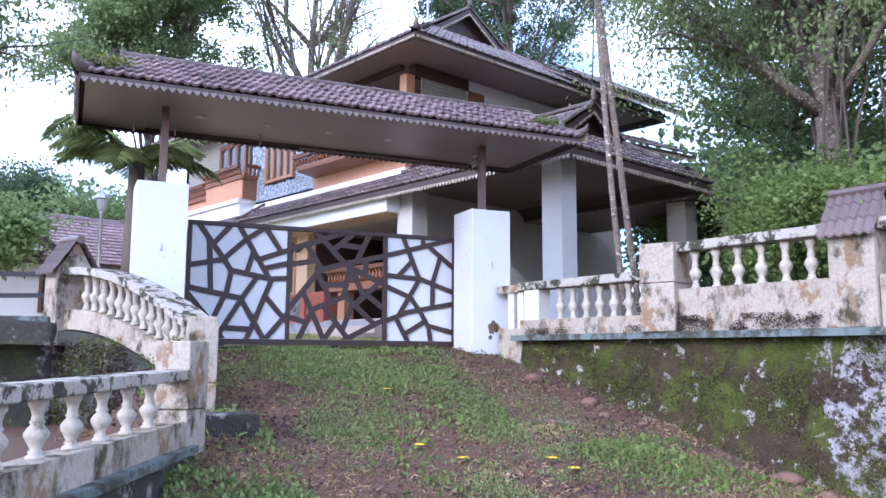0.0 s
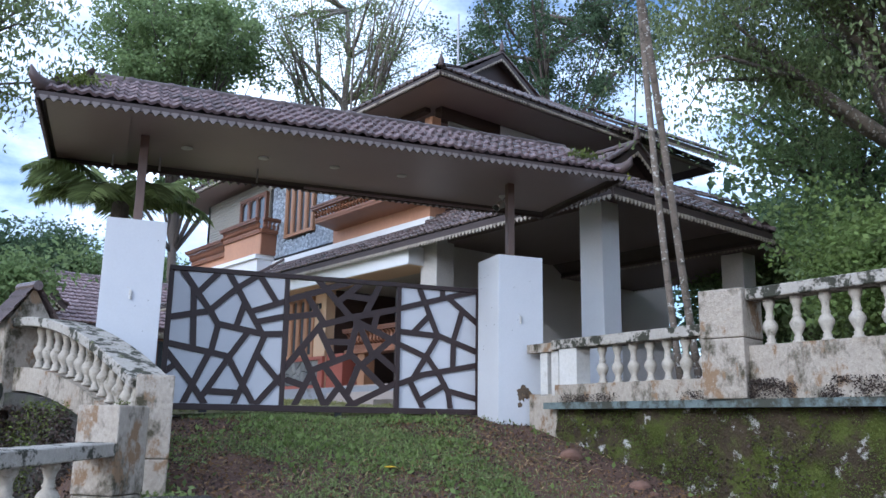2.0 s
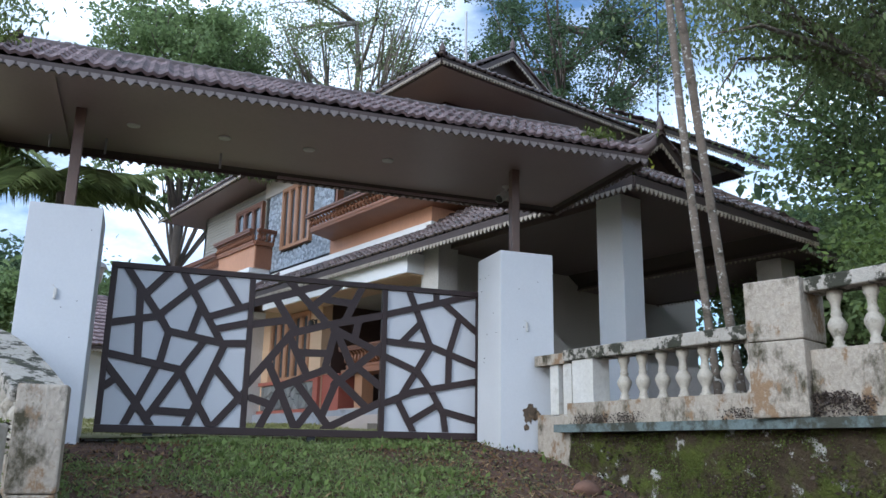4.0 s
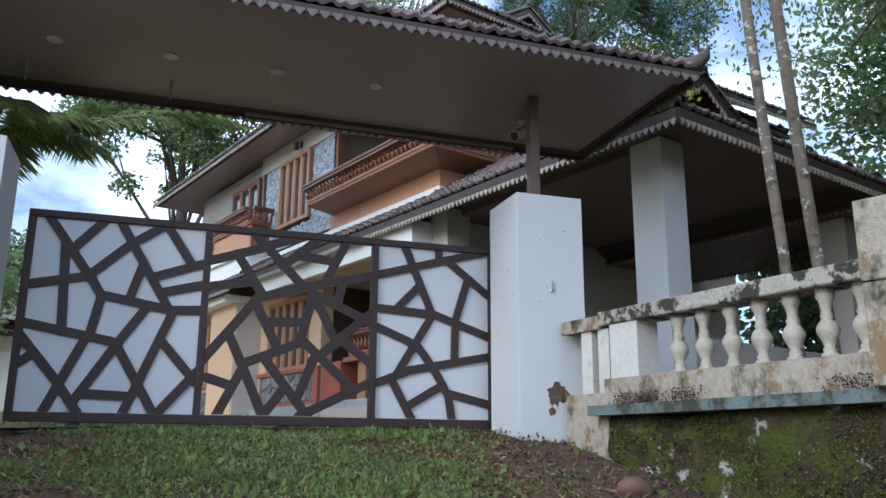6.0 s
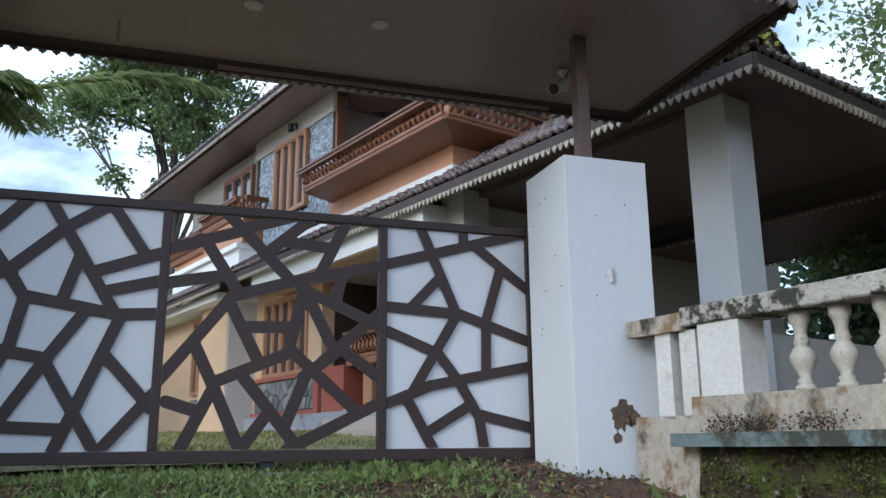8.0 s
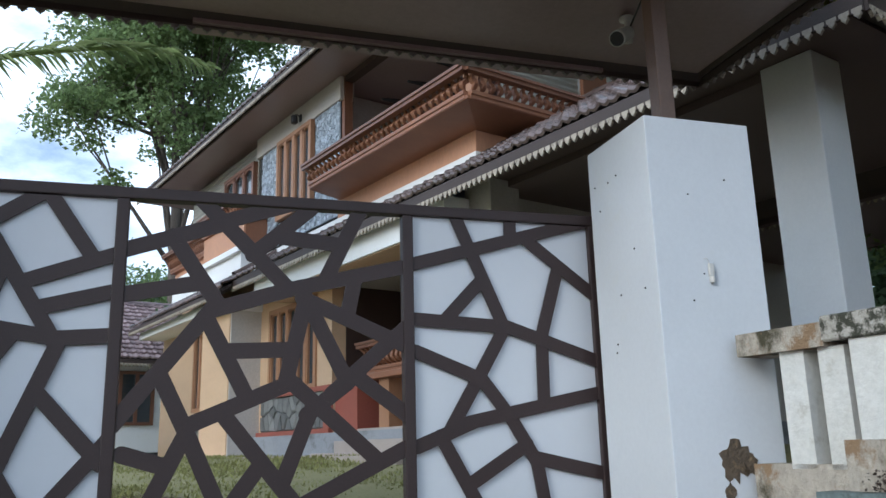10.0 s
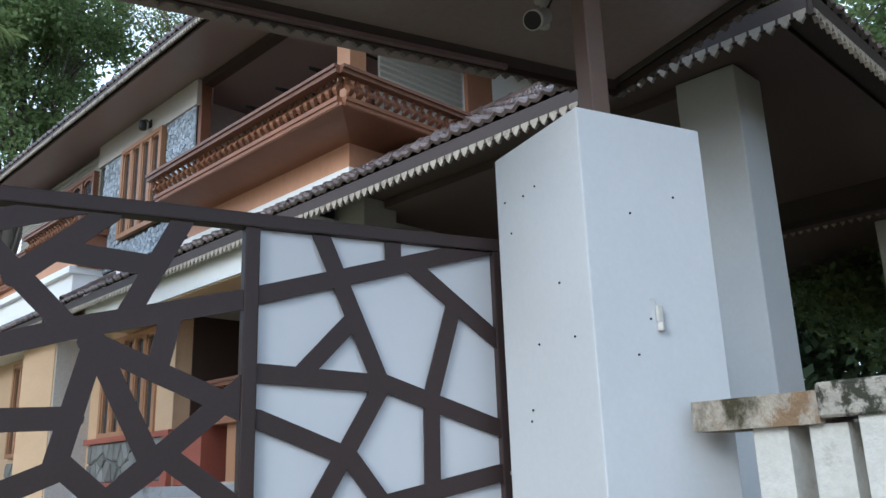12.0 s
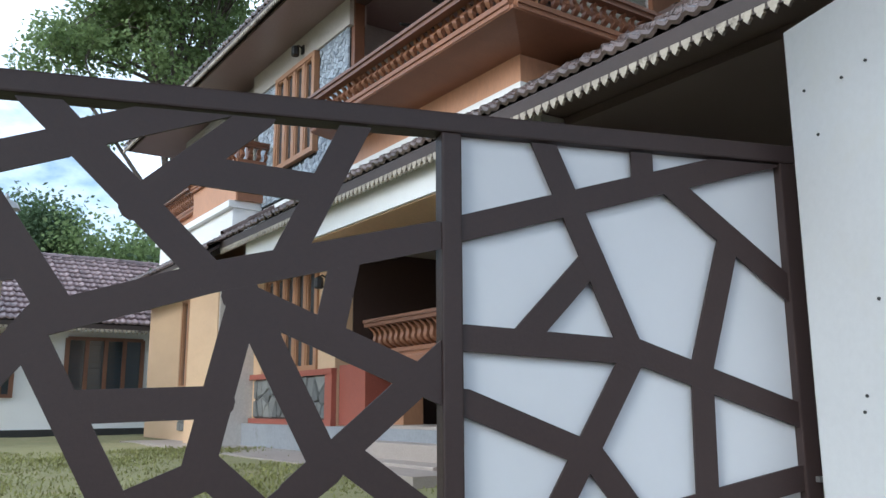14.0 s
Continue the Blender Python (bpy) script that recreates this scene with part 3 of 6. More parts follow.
def cell_polys(seeds, x0, x1, y0, y1):
    """Voronoi cells of the seeds in a rectangle."""
    cells = []
    for i, (sx, sy) in enumerate(seeds):
        poly = [(x0, y0), (x1, y0), (x1, y1), (x0, y1)]
        for j, (tx, ty) in enumerate(seeds):
            if i != j and poly:
                poly = half_cut(poly, (sx + tx) / 2, (sy + ty) / 2, tx - sx, ty - sy)
        if len(poly) < 3:
            continue
        cells.append(poly)
    return cells


def gate_bars(parent, rows, u0, u1, z0, z1, v, half=0.034):
    """Flat steel bars welded into one open sheet: each end runs to the middle of the bar it meets."""
    segs = [(Vector(r[:2]), Vector(r[2:])) for r in rows]

    def snapped(p, own):
        if not (u0 + 0.05 < p.x < u1 - 0.05 and z0 + 0.05 < p.y < z1 - 0.05):
            return p
        best, place = 0.075, p
        for k, (a, b) in enumerate(segs):
            if k == own:
                continue
            d = b - a
            q = a + d * max(0.0, min(1.0, (p - a).dot(d) / d.length_squared))
            if (q - p).length < best:
                best, place = (q - p).length, q
        return place

    for k, (a, b) in enumerate(segs):
        a, b = snapped(a, k), snapped(b, k)
        d = (b - a).normalized()
        n, w = Vector((-d.y, d.x)), half
        poly = []
        for c, start in ((b, -90), (a, 90)):
            for i in range(7):
                t = radians(start + 30 * i)
                q = c + d * (w * math.cos(t)) + n * (w * math.sin(t))
                poly.append((q.x, q.y))
        for px, pz, nx, nz in ((u0, 0, -1, 0), (u1, 0, 1, 0), (0, z0, 0, -1), (0, z1, 0, 1)):
            poly = half_cut(poly, px, pz, nx, nz)
        if len(poly) < 3:
            continue
        bm = bmesh.new()
        y = v + 0.00006 * k
        prism(bm, [(x, y, z) for x, z in poly], (0, 0.008, 0))
        part("bar", bm, "gate", parent)


def sliding_gate():
    t = thing("sliding_gate", "dark brown steel sliding gate, angular mosaic bars over white sheets", "gate", m=GATE)
    z0, z1, ua, ub = 1.62, 3.18, -3.66, 0.07
    f = 0.055
    for name, a, b in (("top_rail", (ua, 0.665, z1 - f), (ub, 0.735, z1)), ("bottom_rail", (ua, 0.665, z0), (ub, 0.735, z0 + 0.07)),
                       ("end_post", (ua, 0.668, z0 + 0.07), (ua + f, 0.732, z1 - f)), ("end_post", (ub - f, 0.668, z0 + 0.07), (ub, 0.732, z1 - f)),
                       ("middle_post", (-2.385, 0.668, z0 + 0.07), (-2.33, 0.732, z1 - f)), ("middle_post", (-1.03, 0.668, z0 + 0.07), (-0.975, 0.732, z1 - f))):
        block(name, a, b, "gate", t, bevel=0.006)
    zl, zh = z0 + 0.075, z1 - 0.06
    for name, rows, a, b, text in (("left", LEFT_BARS_A + LEFT_BARS_B, ua + f, -2.386, "dark brown mosaic of flat steel bars"), ("mid", MIDTOP_BARS_A + MID_BARS_A + MIDLOW_BARS_A, -2.329, -1.031, "open dark brown mosaic of flat steel bars"),
                                   ("right", RIGHT_BARS_A, -0.974, ub - f, "dark brown mosaic of flat steel bars")):
        panel = new("mosaic_panel")
        panel.parent = t
        tagged(panel, text)
        gate_bars(panel, rows, a, b, zl, zh, 0.676, 0.037 if name == "mid" else 0.034)
    block("backing_sheet", (ua + f, 0.698, z0 + 0.07), (-2.385, 0.704, z1 - f), "sheet", t, "plain white backing sheet")
    block("backing_sheet", (-0.975, 0.698, z0 + 0.07), (ub - f, 0.704, z1 - f), "sheet", t, "plain white backing sheet")
    block("latch", (ub + 0.005, 0.655, 2.2), (ub + 0.035, 0.70, 2.31), "black", t, "black padlock hasp", bevel=0.005)
    block("latch_bar", (ub - 0.03, 0.645, 2.21), (ub + 0.06, 0.662, 2.225), "steel", t)
    bm = bmesh.new()
    box(bm, (-3.75, 0.67, 1.535), (0.45, 0.73, 1.56))
    part("ground_track", bm, "steel", t)
    for u in (-3.2, -1.7, -0.4):
        bm = bmesh.new()
        lathe(bm, [(0.04, -0.015), (0.045, -0.006), (0.04, 0), (0.045, 0.006), (0.04, 0.015)], 14, Matrix.Translation((u, 0.70, 1.60)) @ Matrix.Rotation(radians(90), 4, "X"))
        part("wheel", bm, "black", t)


# bars of the cut sheets: both ends, along the gate and up
LEFT_BARS_A = [(-3.54, 3.16, -3.15, 2.64), (-3.11, 3.16, -3.34, 2.89), (-3.05, 3.19, -2.59, 2.44), (-3.21, 2.67, -2.93, 2.97), (-2.94, 2.96, -2.6, 3.2), (-2.69, 3.16, -2.46, 2.82), (-2.77, 2.71, -2.37, 2.86), (-3.7, 2.59, -3.18, 2.7), (-3.4, 2.95, -3.35, 2.28), (-3.19, 2.69, -3.1, 2.55), (-3.1, 2.56, -2.59, 2.47), (-2.6, 2.47, -2.33, 2.49), (-2.83, 2.82, -2.91, 2.52), (-2.68, 2.61, -2.36, 2.69), (-3.1, 2.56, -3.16, 2.24), (-3.69, 2.34, -2.93, 2.19), (-3.7, 2.33, -3.33, 1.89), (-3.34, 1.91, -3.15, 1.64), (-3.18, 2.23, -3.44, 1.63), (-2.77, 2.47, -2.98, 2.16)]
LEFT_BARS_B = [(-2.97, 2.19, -3.22, 1.76), (-2.97, 2.2, -2.64, 1.65), (-2.58, 2.48, -2.78, 1.94), (-2.77, 1.97, -2.9, 1.64), (-2.67, 2.25, -2.38, 1.93), (-2.36, 2.03, -2.67, 1.66), (-3.22, 1.85, -2.8, 1.8), (-3.66, 1.99, -3.5, 2.12)]
MIDTOP_BARS_A = [(-2.01, 3.14, -1.58, 2.68), (-2.36, 2.875, -1.93, 3.03), (-1.93, 3.02, -1.55, 3.16), (-1.49, 3.13, -1.77, 2.88), (-1.68, 3.0, -1.36, 2.96), (-1.25, 3.13, -1.43, 2.78), (-1.04, 2.85, -1.59, 2.72), (-1.59, 2.72, -1.95, 2.61), (-2.12, 2.92, -1.91, 2.63), (-2.36, 2.67, -1.99, 2.74), (-1.92, 2.65, -1.98, 2.57), (-1.27, 2.79, -1.31, 2.6)]
MID_BARS_A = [(-1.97, 2.58, -1.78, 2.22), (-1.91, 2.41, -1.55, 2.43), (-1.51, 2.66, -1.6, 2.26), (-1.53, 2.68, -1.31, 2.29), (-1.53, 2.7, -0.98, 2.44), (-0.99, 2.57, -1.38, 2.21)]
MIDLOW_BARS_A = [(-1.96, 2.6, -2.35, 2.09), (-2.17, 2.33, -2.04, 2.07), (-2.05, 2.09, -1.84, 1.63), (-2.05, 2.08, -1.6, 2.27), (-1.29, 2.33, -1.0, 2.11), (-1.61, 2.3, -1.14, 1.88), (-1.49, 2.16, -1.64, 1.79), (-1.89, 2.15, -1.5, 1.67), (-1.59, 1.69, -1.0, 1.98), (-1.7, 1.92, -1.91, 1.63), (-2.3, 1.97, -2.11, 1.91), (-2.05, 2.05, -2.24, 1.63), (-1.31, 2.28, -1.51, 2.13)]
RIGHT_BARS_A = [(-0.98, 2.87, 0.05, 3.16), (-0.76, 3.17, -0.49, 2.55), (-0.44, 3.19, -0.44, 3.02), (-0.36, 3.01, 0.03, 2.74), (-0.19, 2.86, -0.29, 2.51), (-0.97, 2.59, -0.49, 2.56), (-0.49, 2.57, 0.02, 2.39), (-0.6, 2.81, -0.82, 2.57), (-0.97, 2.43, -0.63, 2.29), (-0.49, 2.56, -0.65, 2.29), (-0.65, 2.31, -0.8, 2.03), (-0.64, 2.31, -0.48, 2.09), (-0.49, 2.12, -0.34, 1.88), (-0.35, 1.9, -0.31, 1.64), (-0.29, 2.52, -0.29, 2.14), (-0.97, 1.97, -0.68, 2.09), (-0.7, 2.08, 0.01, 2.22), (-0.85, 2.02, -0.64, 1.64), (-0.7, 1.79, -0.4, 1.97), (-0.36, 1.9, 0.01, 1.82)]


sliding_gate()


# ---- canopy over the gate ----
def gate_canopy():
    t = thing("gate_canopy", "long tiled gate canopy with carved lace fascia and brown soffit", "canopy", m=GATE)
    u0, u1, v0, v1, z, zr, vm = -5.0, 1.32, -0.69, 1.33, 4.455, 5.02, 0.32
    r0, r1 = -4.62, 1.03
    roof = t
    upf = Vector((0, vm - v0, zr - z))
    kf = upf.length
    L = u1 - u0
    # front, back and the two short ends
    tile_slope(roof, (u0, v0, z), (u1, v0, z), upf, [(0, 0), (L, 0), (L - (u1 - r1), kf), (r0 - u0, kf)], "tile_wet", lambda p: True, w=0.205, exposure=0.24)
    tile_slope(roof, (u1, v1, z), (u0, v1, z), (0, vm - v1, zr - z), [(0, 0), (L, 0), (L - (r0 - u0), kf), (u1 - r1, kf)], "tile_wet", None, w=0.205, exposure=0.24)
    for a, b, ru in (((u0, v1, z), (u0, v0, z), r0), ((u1, v0, z), (u1, v1, z), r1)):
        up = Vector((ru - a[0], 0, zr - z))
        W = v1 - v0
        tile_slope(roof, a, b, up, [(0, 0), (W, 0), (W / 2, up.length)], "tile_wet", lambda p: True, w=0.205, exposure=0.24)
    for pts in ([(u0, v0, z), (u1, v0, z), (r1, vm, zr), (r0, vm, zr)], [(u1, v1, z), (u0, v1, z), (r0, vm, zr), (r1, vm, zr)],
                [(u0, v1, z), (u0, v0, z), (r0, vm, zr)], [(u1, v0, z), (u1, v1, z), (r1, vm, zr)]):
        slab("roof_deck", [Vector(p) - Vector((0, 0, 0.012)) for p in pts], 0.03, "fascia", t)
    ridge_run(t, (r0 - 0.05, vm, zr + 0.035), (r1 + 0.05, vm, zr + 0.035), r=0.075, step=0.4)
    for uu, ru in ((u0, r0), (u1, r1)):
        for vv in (v0, v1):
            ridge_run(t, (uu, vv, z + 0.035), (ru, vm, zr + 0.03), r=0.065, step=0.33)
        # upturned horn at the front corners
        bm = bmesh.new()
        s = -1 if uu < 0 else 1
        sweep(bm, [(uu - s * 0.10, v0 + 0.1, z + 0.07), (uu + s * 0.0, v0 + 0.0, z + 0.08), (uu + s * 0.06, v0 - 0.05, z + 0.14), (uu + s * 0.08, v0 - 0.07, z + 0.22)], [0.075, 0.07, 0.045, 0.008], 8)
        part("hip_horn", bm, "ridge", t, smooth=True)
    zs = 4.45
    for a, b, n in (((u0, v0, z), (u1, v0, z), (0, -1, 0)), ((u1, v0, z), (u1, v1, z), (1, 0, 0)), ((u1, v1, z), (u0, v1, z), (0, 1, 0)), ((u0, v1, z), (u0, v0, z), (-1, 0, 0))):
        lace_board(t, a, b, top=0.05, drop=0.046, pitch=0.088, out=n, lace="lace_dark")
    # soffit: sloping rim and flat boarded box
    block("soffit", (u0 + 0.75, v0 + 0.16, zs), (u1 - 0.06, 1.31, zs + 0.03), "soffit", t, "flat brown boarded soffit")
    block("soffit_end", (u0 + 0.05, v0 + 0.05, zs - 0.03), (u0 + 0.80, v1 - 0.05, zs - 0.014), "soffit", t)
    block("soffit_rim", (u0 + 0.8, v0 + 0.05, zs - 0.028), (u1 - 0.05, v0 + 0.18, zs - 0.012), "soffit", t)
    block("soffit_box", (-2.1, 1.30, zs - 0.05), (0.55, 1.45, zs + 0.1), "soffit", t)
    for u in (-3.6, -2.76, -1.93, -1.1):
        bm = bmesh.new()
        lathe(bm, [(0.055, 0), (0.06, 0.004), (0.06, 0.012), (0.04, 0.014)], 18, Matrix.Translation((u, 0.42, zs - 0.012)))
        part("downlight", bm, "lens", t, "small round recessed downlight", smooth=True)
    for u in (-4.04, 0.25):
        bm = bmesh.new()
        box(bm, (u - 0.045, 0.16, 3.5), (u + 0.045, 0.25, zs), bevel=0.008)
        box(bm, (u - 0.07, 0.135, 3.5), (u + 0.07, 0.275, 3.515))
        part("post", bm, "post", t, "brown steel post on the pillar")
    for u in (-4.35, -3.85, -2.75):
        bm = bmesh.new()
        sweep(bm, [(u, 0.9, zs), (u, 0.9, zs - 0.16)], 0.012, 6)
        part("hanger", bm, "steel", t)


gate_canopy()

t = thing("security_camera", "off-white dome-headed security camera under the canopy soffit", "camera", m=GATE)
aim = Matrix.Translation((0.355, 0.66, 4.32)) @ Vector((0, 0, 1)).rotation_difference(Vector((-0.72, -0.45, -0.55))).to_matrix().to_4x4()
bm = bmesh.new()
lathe(bm, [(0.045, 4.43), (0.045, 4.415), (0.016, 4.41), (0.016, 4.31), (0.026, 4.30), (0.026, 4.27)], 14, Matrix.Translation((0.37, 0.67, 0)))
part("bracket", bm, "cctv", t, smooth=True)
bm = bmesh.new()
lathe(bm, [(0.03, -0.03), (0.042, -0.02), (0.045, 0.0), (0.045, 0.12), (0.049, 0.122), (0.049, 0.15), (0.044, 0.15)], 16, aim)
part("body", bm, "cctv", t, smooth=True)
bm = bmesh.new()
lathe(bm, [(0.043, 0.146), (0.043, 0.152), (0.02, 0.156), (0.001, 0.157)], 16, aim)
part("lens_cover", bm, "black", t, "black glossy lens cover")
bm = bmesh.new()
sweep(bm, [(0.37, 0.69, 4.32), (0.38, 0.60, 4.40), (0.31, 0.33, 4.435), (0.30, 0.27, 4.40), (0.295, 0.258, 4.1)], 0.006, 6)
part("cable", bm, "black", t)


# ---- boundary wall and balustrades ----
def baluster_mesh(h):
    bm = bmesh.new()
    prof = [(0.045, 0), (0.045, 0.05), (0.030, 0.08), (0.036, 0.12), (0.024, 0.16), (0.040, 0.26), (0.056, 0.36), (0.058, 0.42), (0.044, 0.50), (0.028, 0.56), (0.036, 0.60), (0.028, 0.64), (0.026, 0.72), (0.034, 0.82), (0.046, 0.88), (0.046, 1.0)]
    lathe(bm, [(r * 1.12, z * h) for r, z in prof], 10)
    me = bpy.data.meshes.new("baluster")
    bmesh.ops.recalc_face_normals(bm, faces=bm.faces)
    bm.to_mesh(me)
    bm.free()
    me.polygons.foreach_set("use_smooth", [True] * len(me.polygons))
    me.materials.append(MAT["baluster"])
    return me


def path_at(path, f):
    path = [Vector(p) for p in path]
    ds = [(b - a).length for a, b in zip(path, path[1:])]
    s = f * sum(ds)
    for a, b, d in zip(path, path[1:], ds):
        if s <= d:
            return a + (b - a) * (s / d)
        s -= d
    return path[-1]


def balustrade(label, base, rail, count, w_base=0.2, w_rail=0.22, h_rail=0.085, h_base=0.22, f0=0.05, f1=0.95, mat="oldwhite", group="boundary balustrades"):
    """base: path along the top of the parapet; rail: path along the underside of the rail."""
    t = thing("balustrade", label, "balustrade", group)
    bm = bmesh.new()
    ribbon(bm, [Vector(p) - Vector((0, 0, h_base)) for p in base], w_base, h_base)
    part("parapet", bm, mat, t, "stained whitewashed parapet")
    bm = bmesh.new()
    ribbon(bm, rail, w_rail, h_rail)
    bmesh.ops.bevel(bm, geom=list(bm.edges), offset=0.008, segments=1, affect="EDGES")
    part("handrail", bm, "coping", t, "black-stained mossy cement handrail")
    cache = {}
    for i in range(count):
        f = f0 + (f1 - f0) * i / max(1, count - 1)
        p, q = path_at(base, f), path_at(rail, f)
        h = round(q.z - p.z, 2)
        if h not in cache:
            cache[h] = baluster_mesh(q.z - p.z)
        ob = new("baluster", cache[h])
        ob.parent = t
        ob.matrix_local = Matrix.Translation(p) @ Matrix.Rotation(random.uniform(0, 1), 4, "Z")
    return t


def pier(label, x, y, sx, sy, z0, z1, turn=0, mat="oldwhite"):
    m = Matrix.Translation((x, y, 0)) @ Matrix.Rotation(radians(turn), 4, "Z")
    t = thing("pier", label, "pier", "wall piers", m=m)
    zc = z0 + (z1 - z0) * 0.55
    for name, a, b, g in (("lower_block", z0, zc - 0.004, 0.0), ("upper_block", zc, z1, 0.003)):
        bm = bmesh.new()
        box(bm, (-sx / 2 - g, -sy / 2 - g, a), (sx / 2 + g, sy / 2 + g, b), bevel=0.014)
        part(name, bm, mat, t)
    return t


# right-hand wall: line of its outer face
RA, RB = Vector((8.06, 7.30, 0)), Vector((7.42, 1.2, 0))


def rw(f, out=0.0):
    """A point on the right-hand wall's face, f metres from the gate end."""
    d = (RB - RA).normalized()
    n = Vector((d.y, -d.x, 0))      # into the lane
    if n.x > 0:
        n = -n
    p = RA + d * f + n * out
    return p


def wall_with_bumps(name, pts, z_low, z_high, mat, label, thick=0.35, amp=0.05):
    """A rough retaining wall: a finely divided, uneven face and a plain back."""
    V, Q = [], []
    pts = [Vector(p) for p in pts]
    length = sum((b - a).length for a, b in zip(pts, pts[1:]))
    n, m = max(2, int(length / 0.07)), 26
    for i in range(n + 1):
        p = path_at(pts, i / n)
        q = path_at(pts, min(1, i / n + 0.01))
        r = path_at(pts, max(0, i / n - 0.01))
        d = (q - r).normalized()
        s = Vector((d.y, -d.x, 0))
        for j in range(m + 1):
            z = z_low + (z_high - z_low) * j / m
            b = amp * (noise.noise((p.x * 2.2, p.y * 2.2, z * 2.2)) + 0.6 * noise.noise((p.x * 6, p.y * 6, z * 6 + 9)) + 0.35 * noise.noise((p.x * 15, p.y * 15, z * 15)))
            e = 0.0 if j == m else b
            V.append(p + s * e + Vector((0, 0, z - p.z)))
    for i in range(n):
        for j in range(m):
            a = i * (m + 1) + j
            Q.append((a, a + m + 1, a + m + 2, a + 1))
    ob = bulk(name, V, Q, mat, smooth=True)
    ob.data.materials[0] = MAT[mat]
    sol = ob.modifiers.new("solid", "SOLIDIFY")
    sol.thickness, sol.offset = thick, 0
    return tagged(ob, label, "retaining wall", kind="structure")


wall_with_bumps("retaining_wall_east", [rw(6.4, -0.24), rw(-0.05, -0.24)], -0.4, 1.70, "retain", "mossy laterite retaining wall with flaking whitewash", amp=0.075)
bm = bmesh.new()
ribbon(bm, [rw(-0.1, -0.08) + Vector((0, 0, 1.69)), rw(6.3, -0.08) + Vector((0, 0, 1.69))], 0.36, 0.07)
tagged(part("ledge_east", bm, "ledge"), "worn teal-painted cement ledge on the retaining wall", "ledge", kind="structure")

balustrade("stained whitewashed balustrade with seven vase balusters beside the gate pillar",
           [rw(-0.02, -0.1) + Vector((0, 0, 1.955)), rw(2.12, -0.1) + Vector((0, 0, 1.955))], [rw(-0.05, -0.1) + Vector((0, 0, 2.345)), rw(2.12, -0.1) + Vector((0, 0, 2.345))], 7, h_rail=0.105, w_rail=0.24, f0=0.305, f1=0.93)
t = [o for o in scene.objects if o.name == "balustrade"][0]
bm = bmesh.new()
ribbon(bm, [rw(0.06, -0.1) + Vector((0, 0, 1.953)), rw(0.34, -0.1) + Vector((0, 0, 1.953))], 0.2, 0.394)
part("end_block", bm, "whitewash", t, "whitewashed block at the end of the balusters")
for f in (-0.30, -0.11):
    bm = bmesh.new()
    ribbon(bm, [rw(f, -0.1) + Vector((0, 0, 1.84)), rw(f + 0.12, -0.1) + Vector((0, 0, 1.84))], 0.13, 0.49)
    part("square_baluster", bm, "whitewash", t)
# short return between the gate pillar and the wall
bm = bmesh.new()
ribbon(bm, [rw(-0.50, -0.12) + Vector((0, 0, 1.2)), rw(-0.028, -0.12) + Vector((0, 0, 1.2))], 0.17, 0.66)
part("return_wall", bm, "oldwhite", t)
bm = bmesh.new()
ribbon(bm, [rw(-0.50, -0.11) + Vector((0, 0, 2.33)), rw(-0.056, -0.11) + Vector((0, 0, 2.33))], 0.215, 0.10)
part("handrail_end", bm, "oldwhite", t)

p = rw(2.30, -0.06)
pier("tall weathered whitewashed pier between two balustrades", p.x, p.y, 0.40, 0.40, 1.762, 2.72, 6)
balustrade("stained whitewashed balustrade with six vase balusters on a tall parapet",
           [rw(2.50, -0.1) + Vector((0, 0, 2.215)), rw(4.20, -0.1) + Vector((0, 0, 2.215))], [rw(2.50, -0.1) + Vector((0, 0, 2.615)), rw(4.20, -0.1) + Vector((0, 0, 2.615))], 6, h_rail=0.10, w_rail=0.24, h_base=0.45, f0=0.10, f1=0.865)


def capped_pier(label, x, y, sx, sy, z0, z1, rise, turn):
    """A pier with a small pitched cap of corrugated tiles."""
    m = Matrix.Translation((x, y, 0)) @ Matrix.Rotation(radians(turn), 4, "Z")
    t = thing("capped_pier", label, "pier", "capped piers", m=m)
    bm = bmesh.new()
    box(bm, (-sx / 2, -sy / 2, z0), (sx / 2, sy / 2, z1), bevel=0.012)
    prism(bm, [(-sx / 2, -sy / 2, z1), (-sx / 2, sy / 2, z1), (-sx / 2, 0, z1 + rise)], (sx, 0, 0))
    part("shaft", bm, "oldwhite", t)
    for s in (-1, 1):
        for r in range(3):
            V, F = [], []
            n = 24
            hw = sy / 2 + 0.09
            a = (1 - r / 3.0, 1 - (r + 1.15) / 3.0)
            for k, f in enumerate(a):
                for i in range(n + 1):
                    x0 = -sx / 2 - 0.05 + (sx + 0.1) * i / n
                    w = 0.014 * math.cos(i * math.pi / 2.0) + (0.03 if k == 0 else 0.008)
                    V.append((x0, s * hw * max(f, 0.0), z1 - 0.06 + (rise + 0.09) * (1 - max(f, 0.0)) + w))
            for i in range(n + 1):
                v = V[i]
                V.append((v[0], v[1], v[2] - 0.022))
            for i in range(n):
                F.append((i, i + 1, n + 2 + i, n + 1 + i))
                F.append((2 * n + 2 + i, 2 * n + 3 + i, i + 1, i))
            raw("cap_tile", V, F, "tile", t)
    bm = bmesh.new()
    sweep(bm, [(-sx / 2 - 0.06, 0, z1 + rise + 0.02), (sx / 2 + 0.06, 0, z1 + rise + 0.02)], 0.05, 8)
    part("cap_ridge", bm, "tile", t)


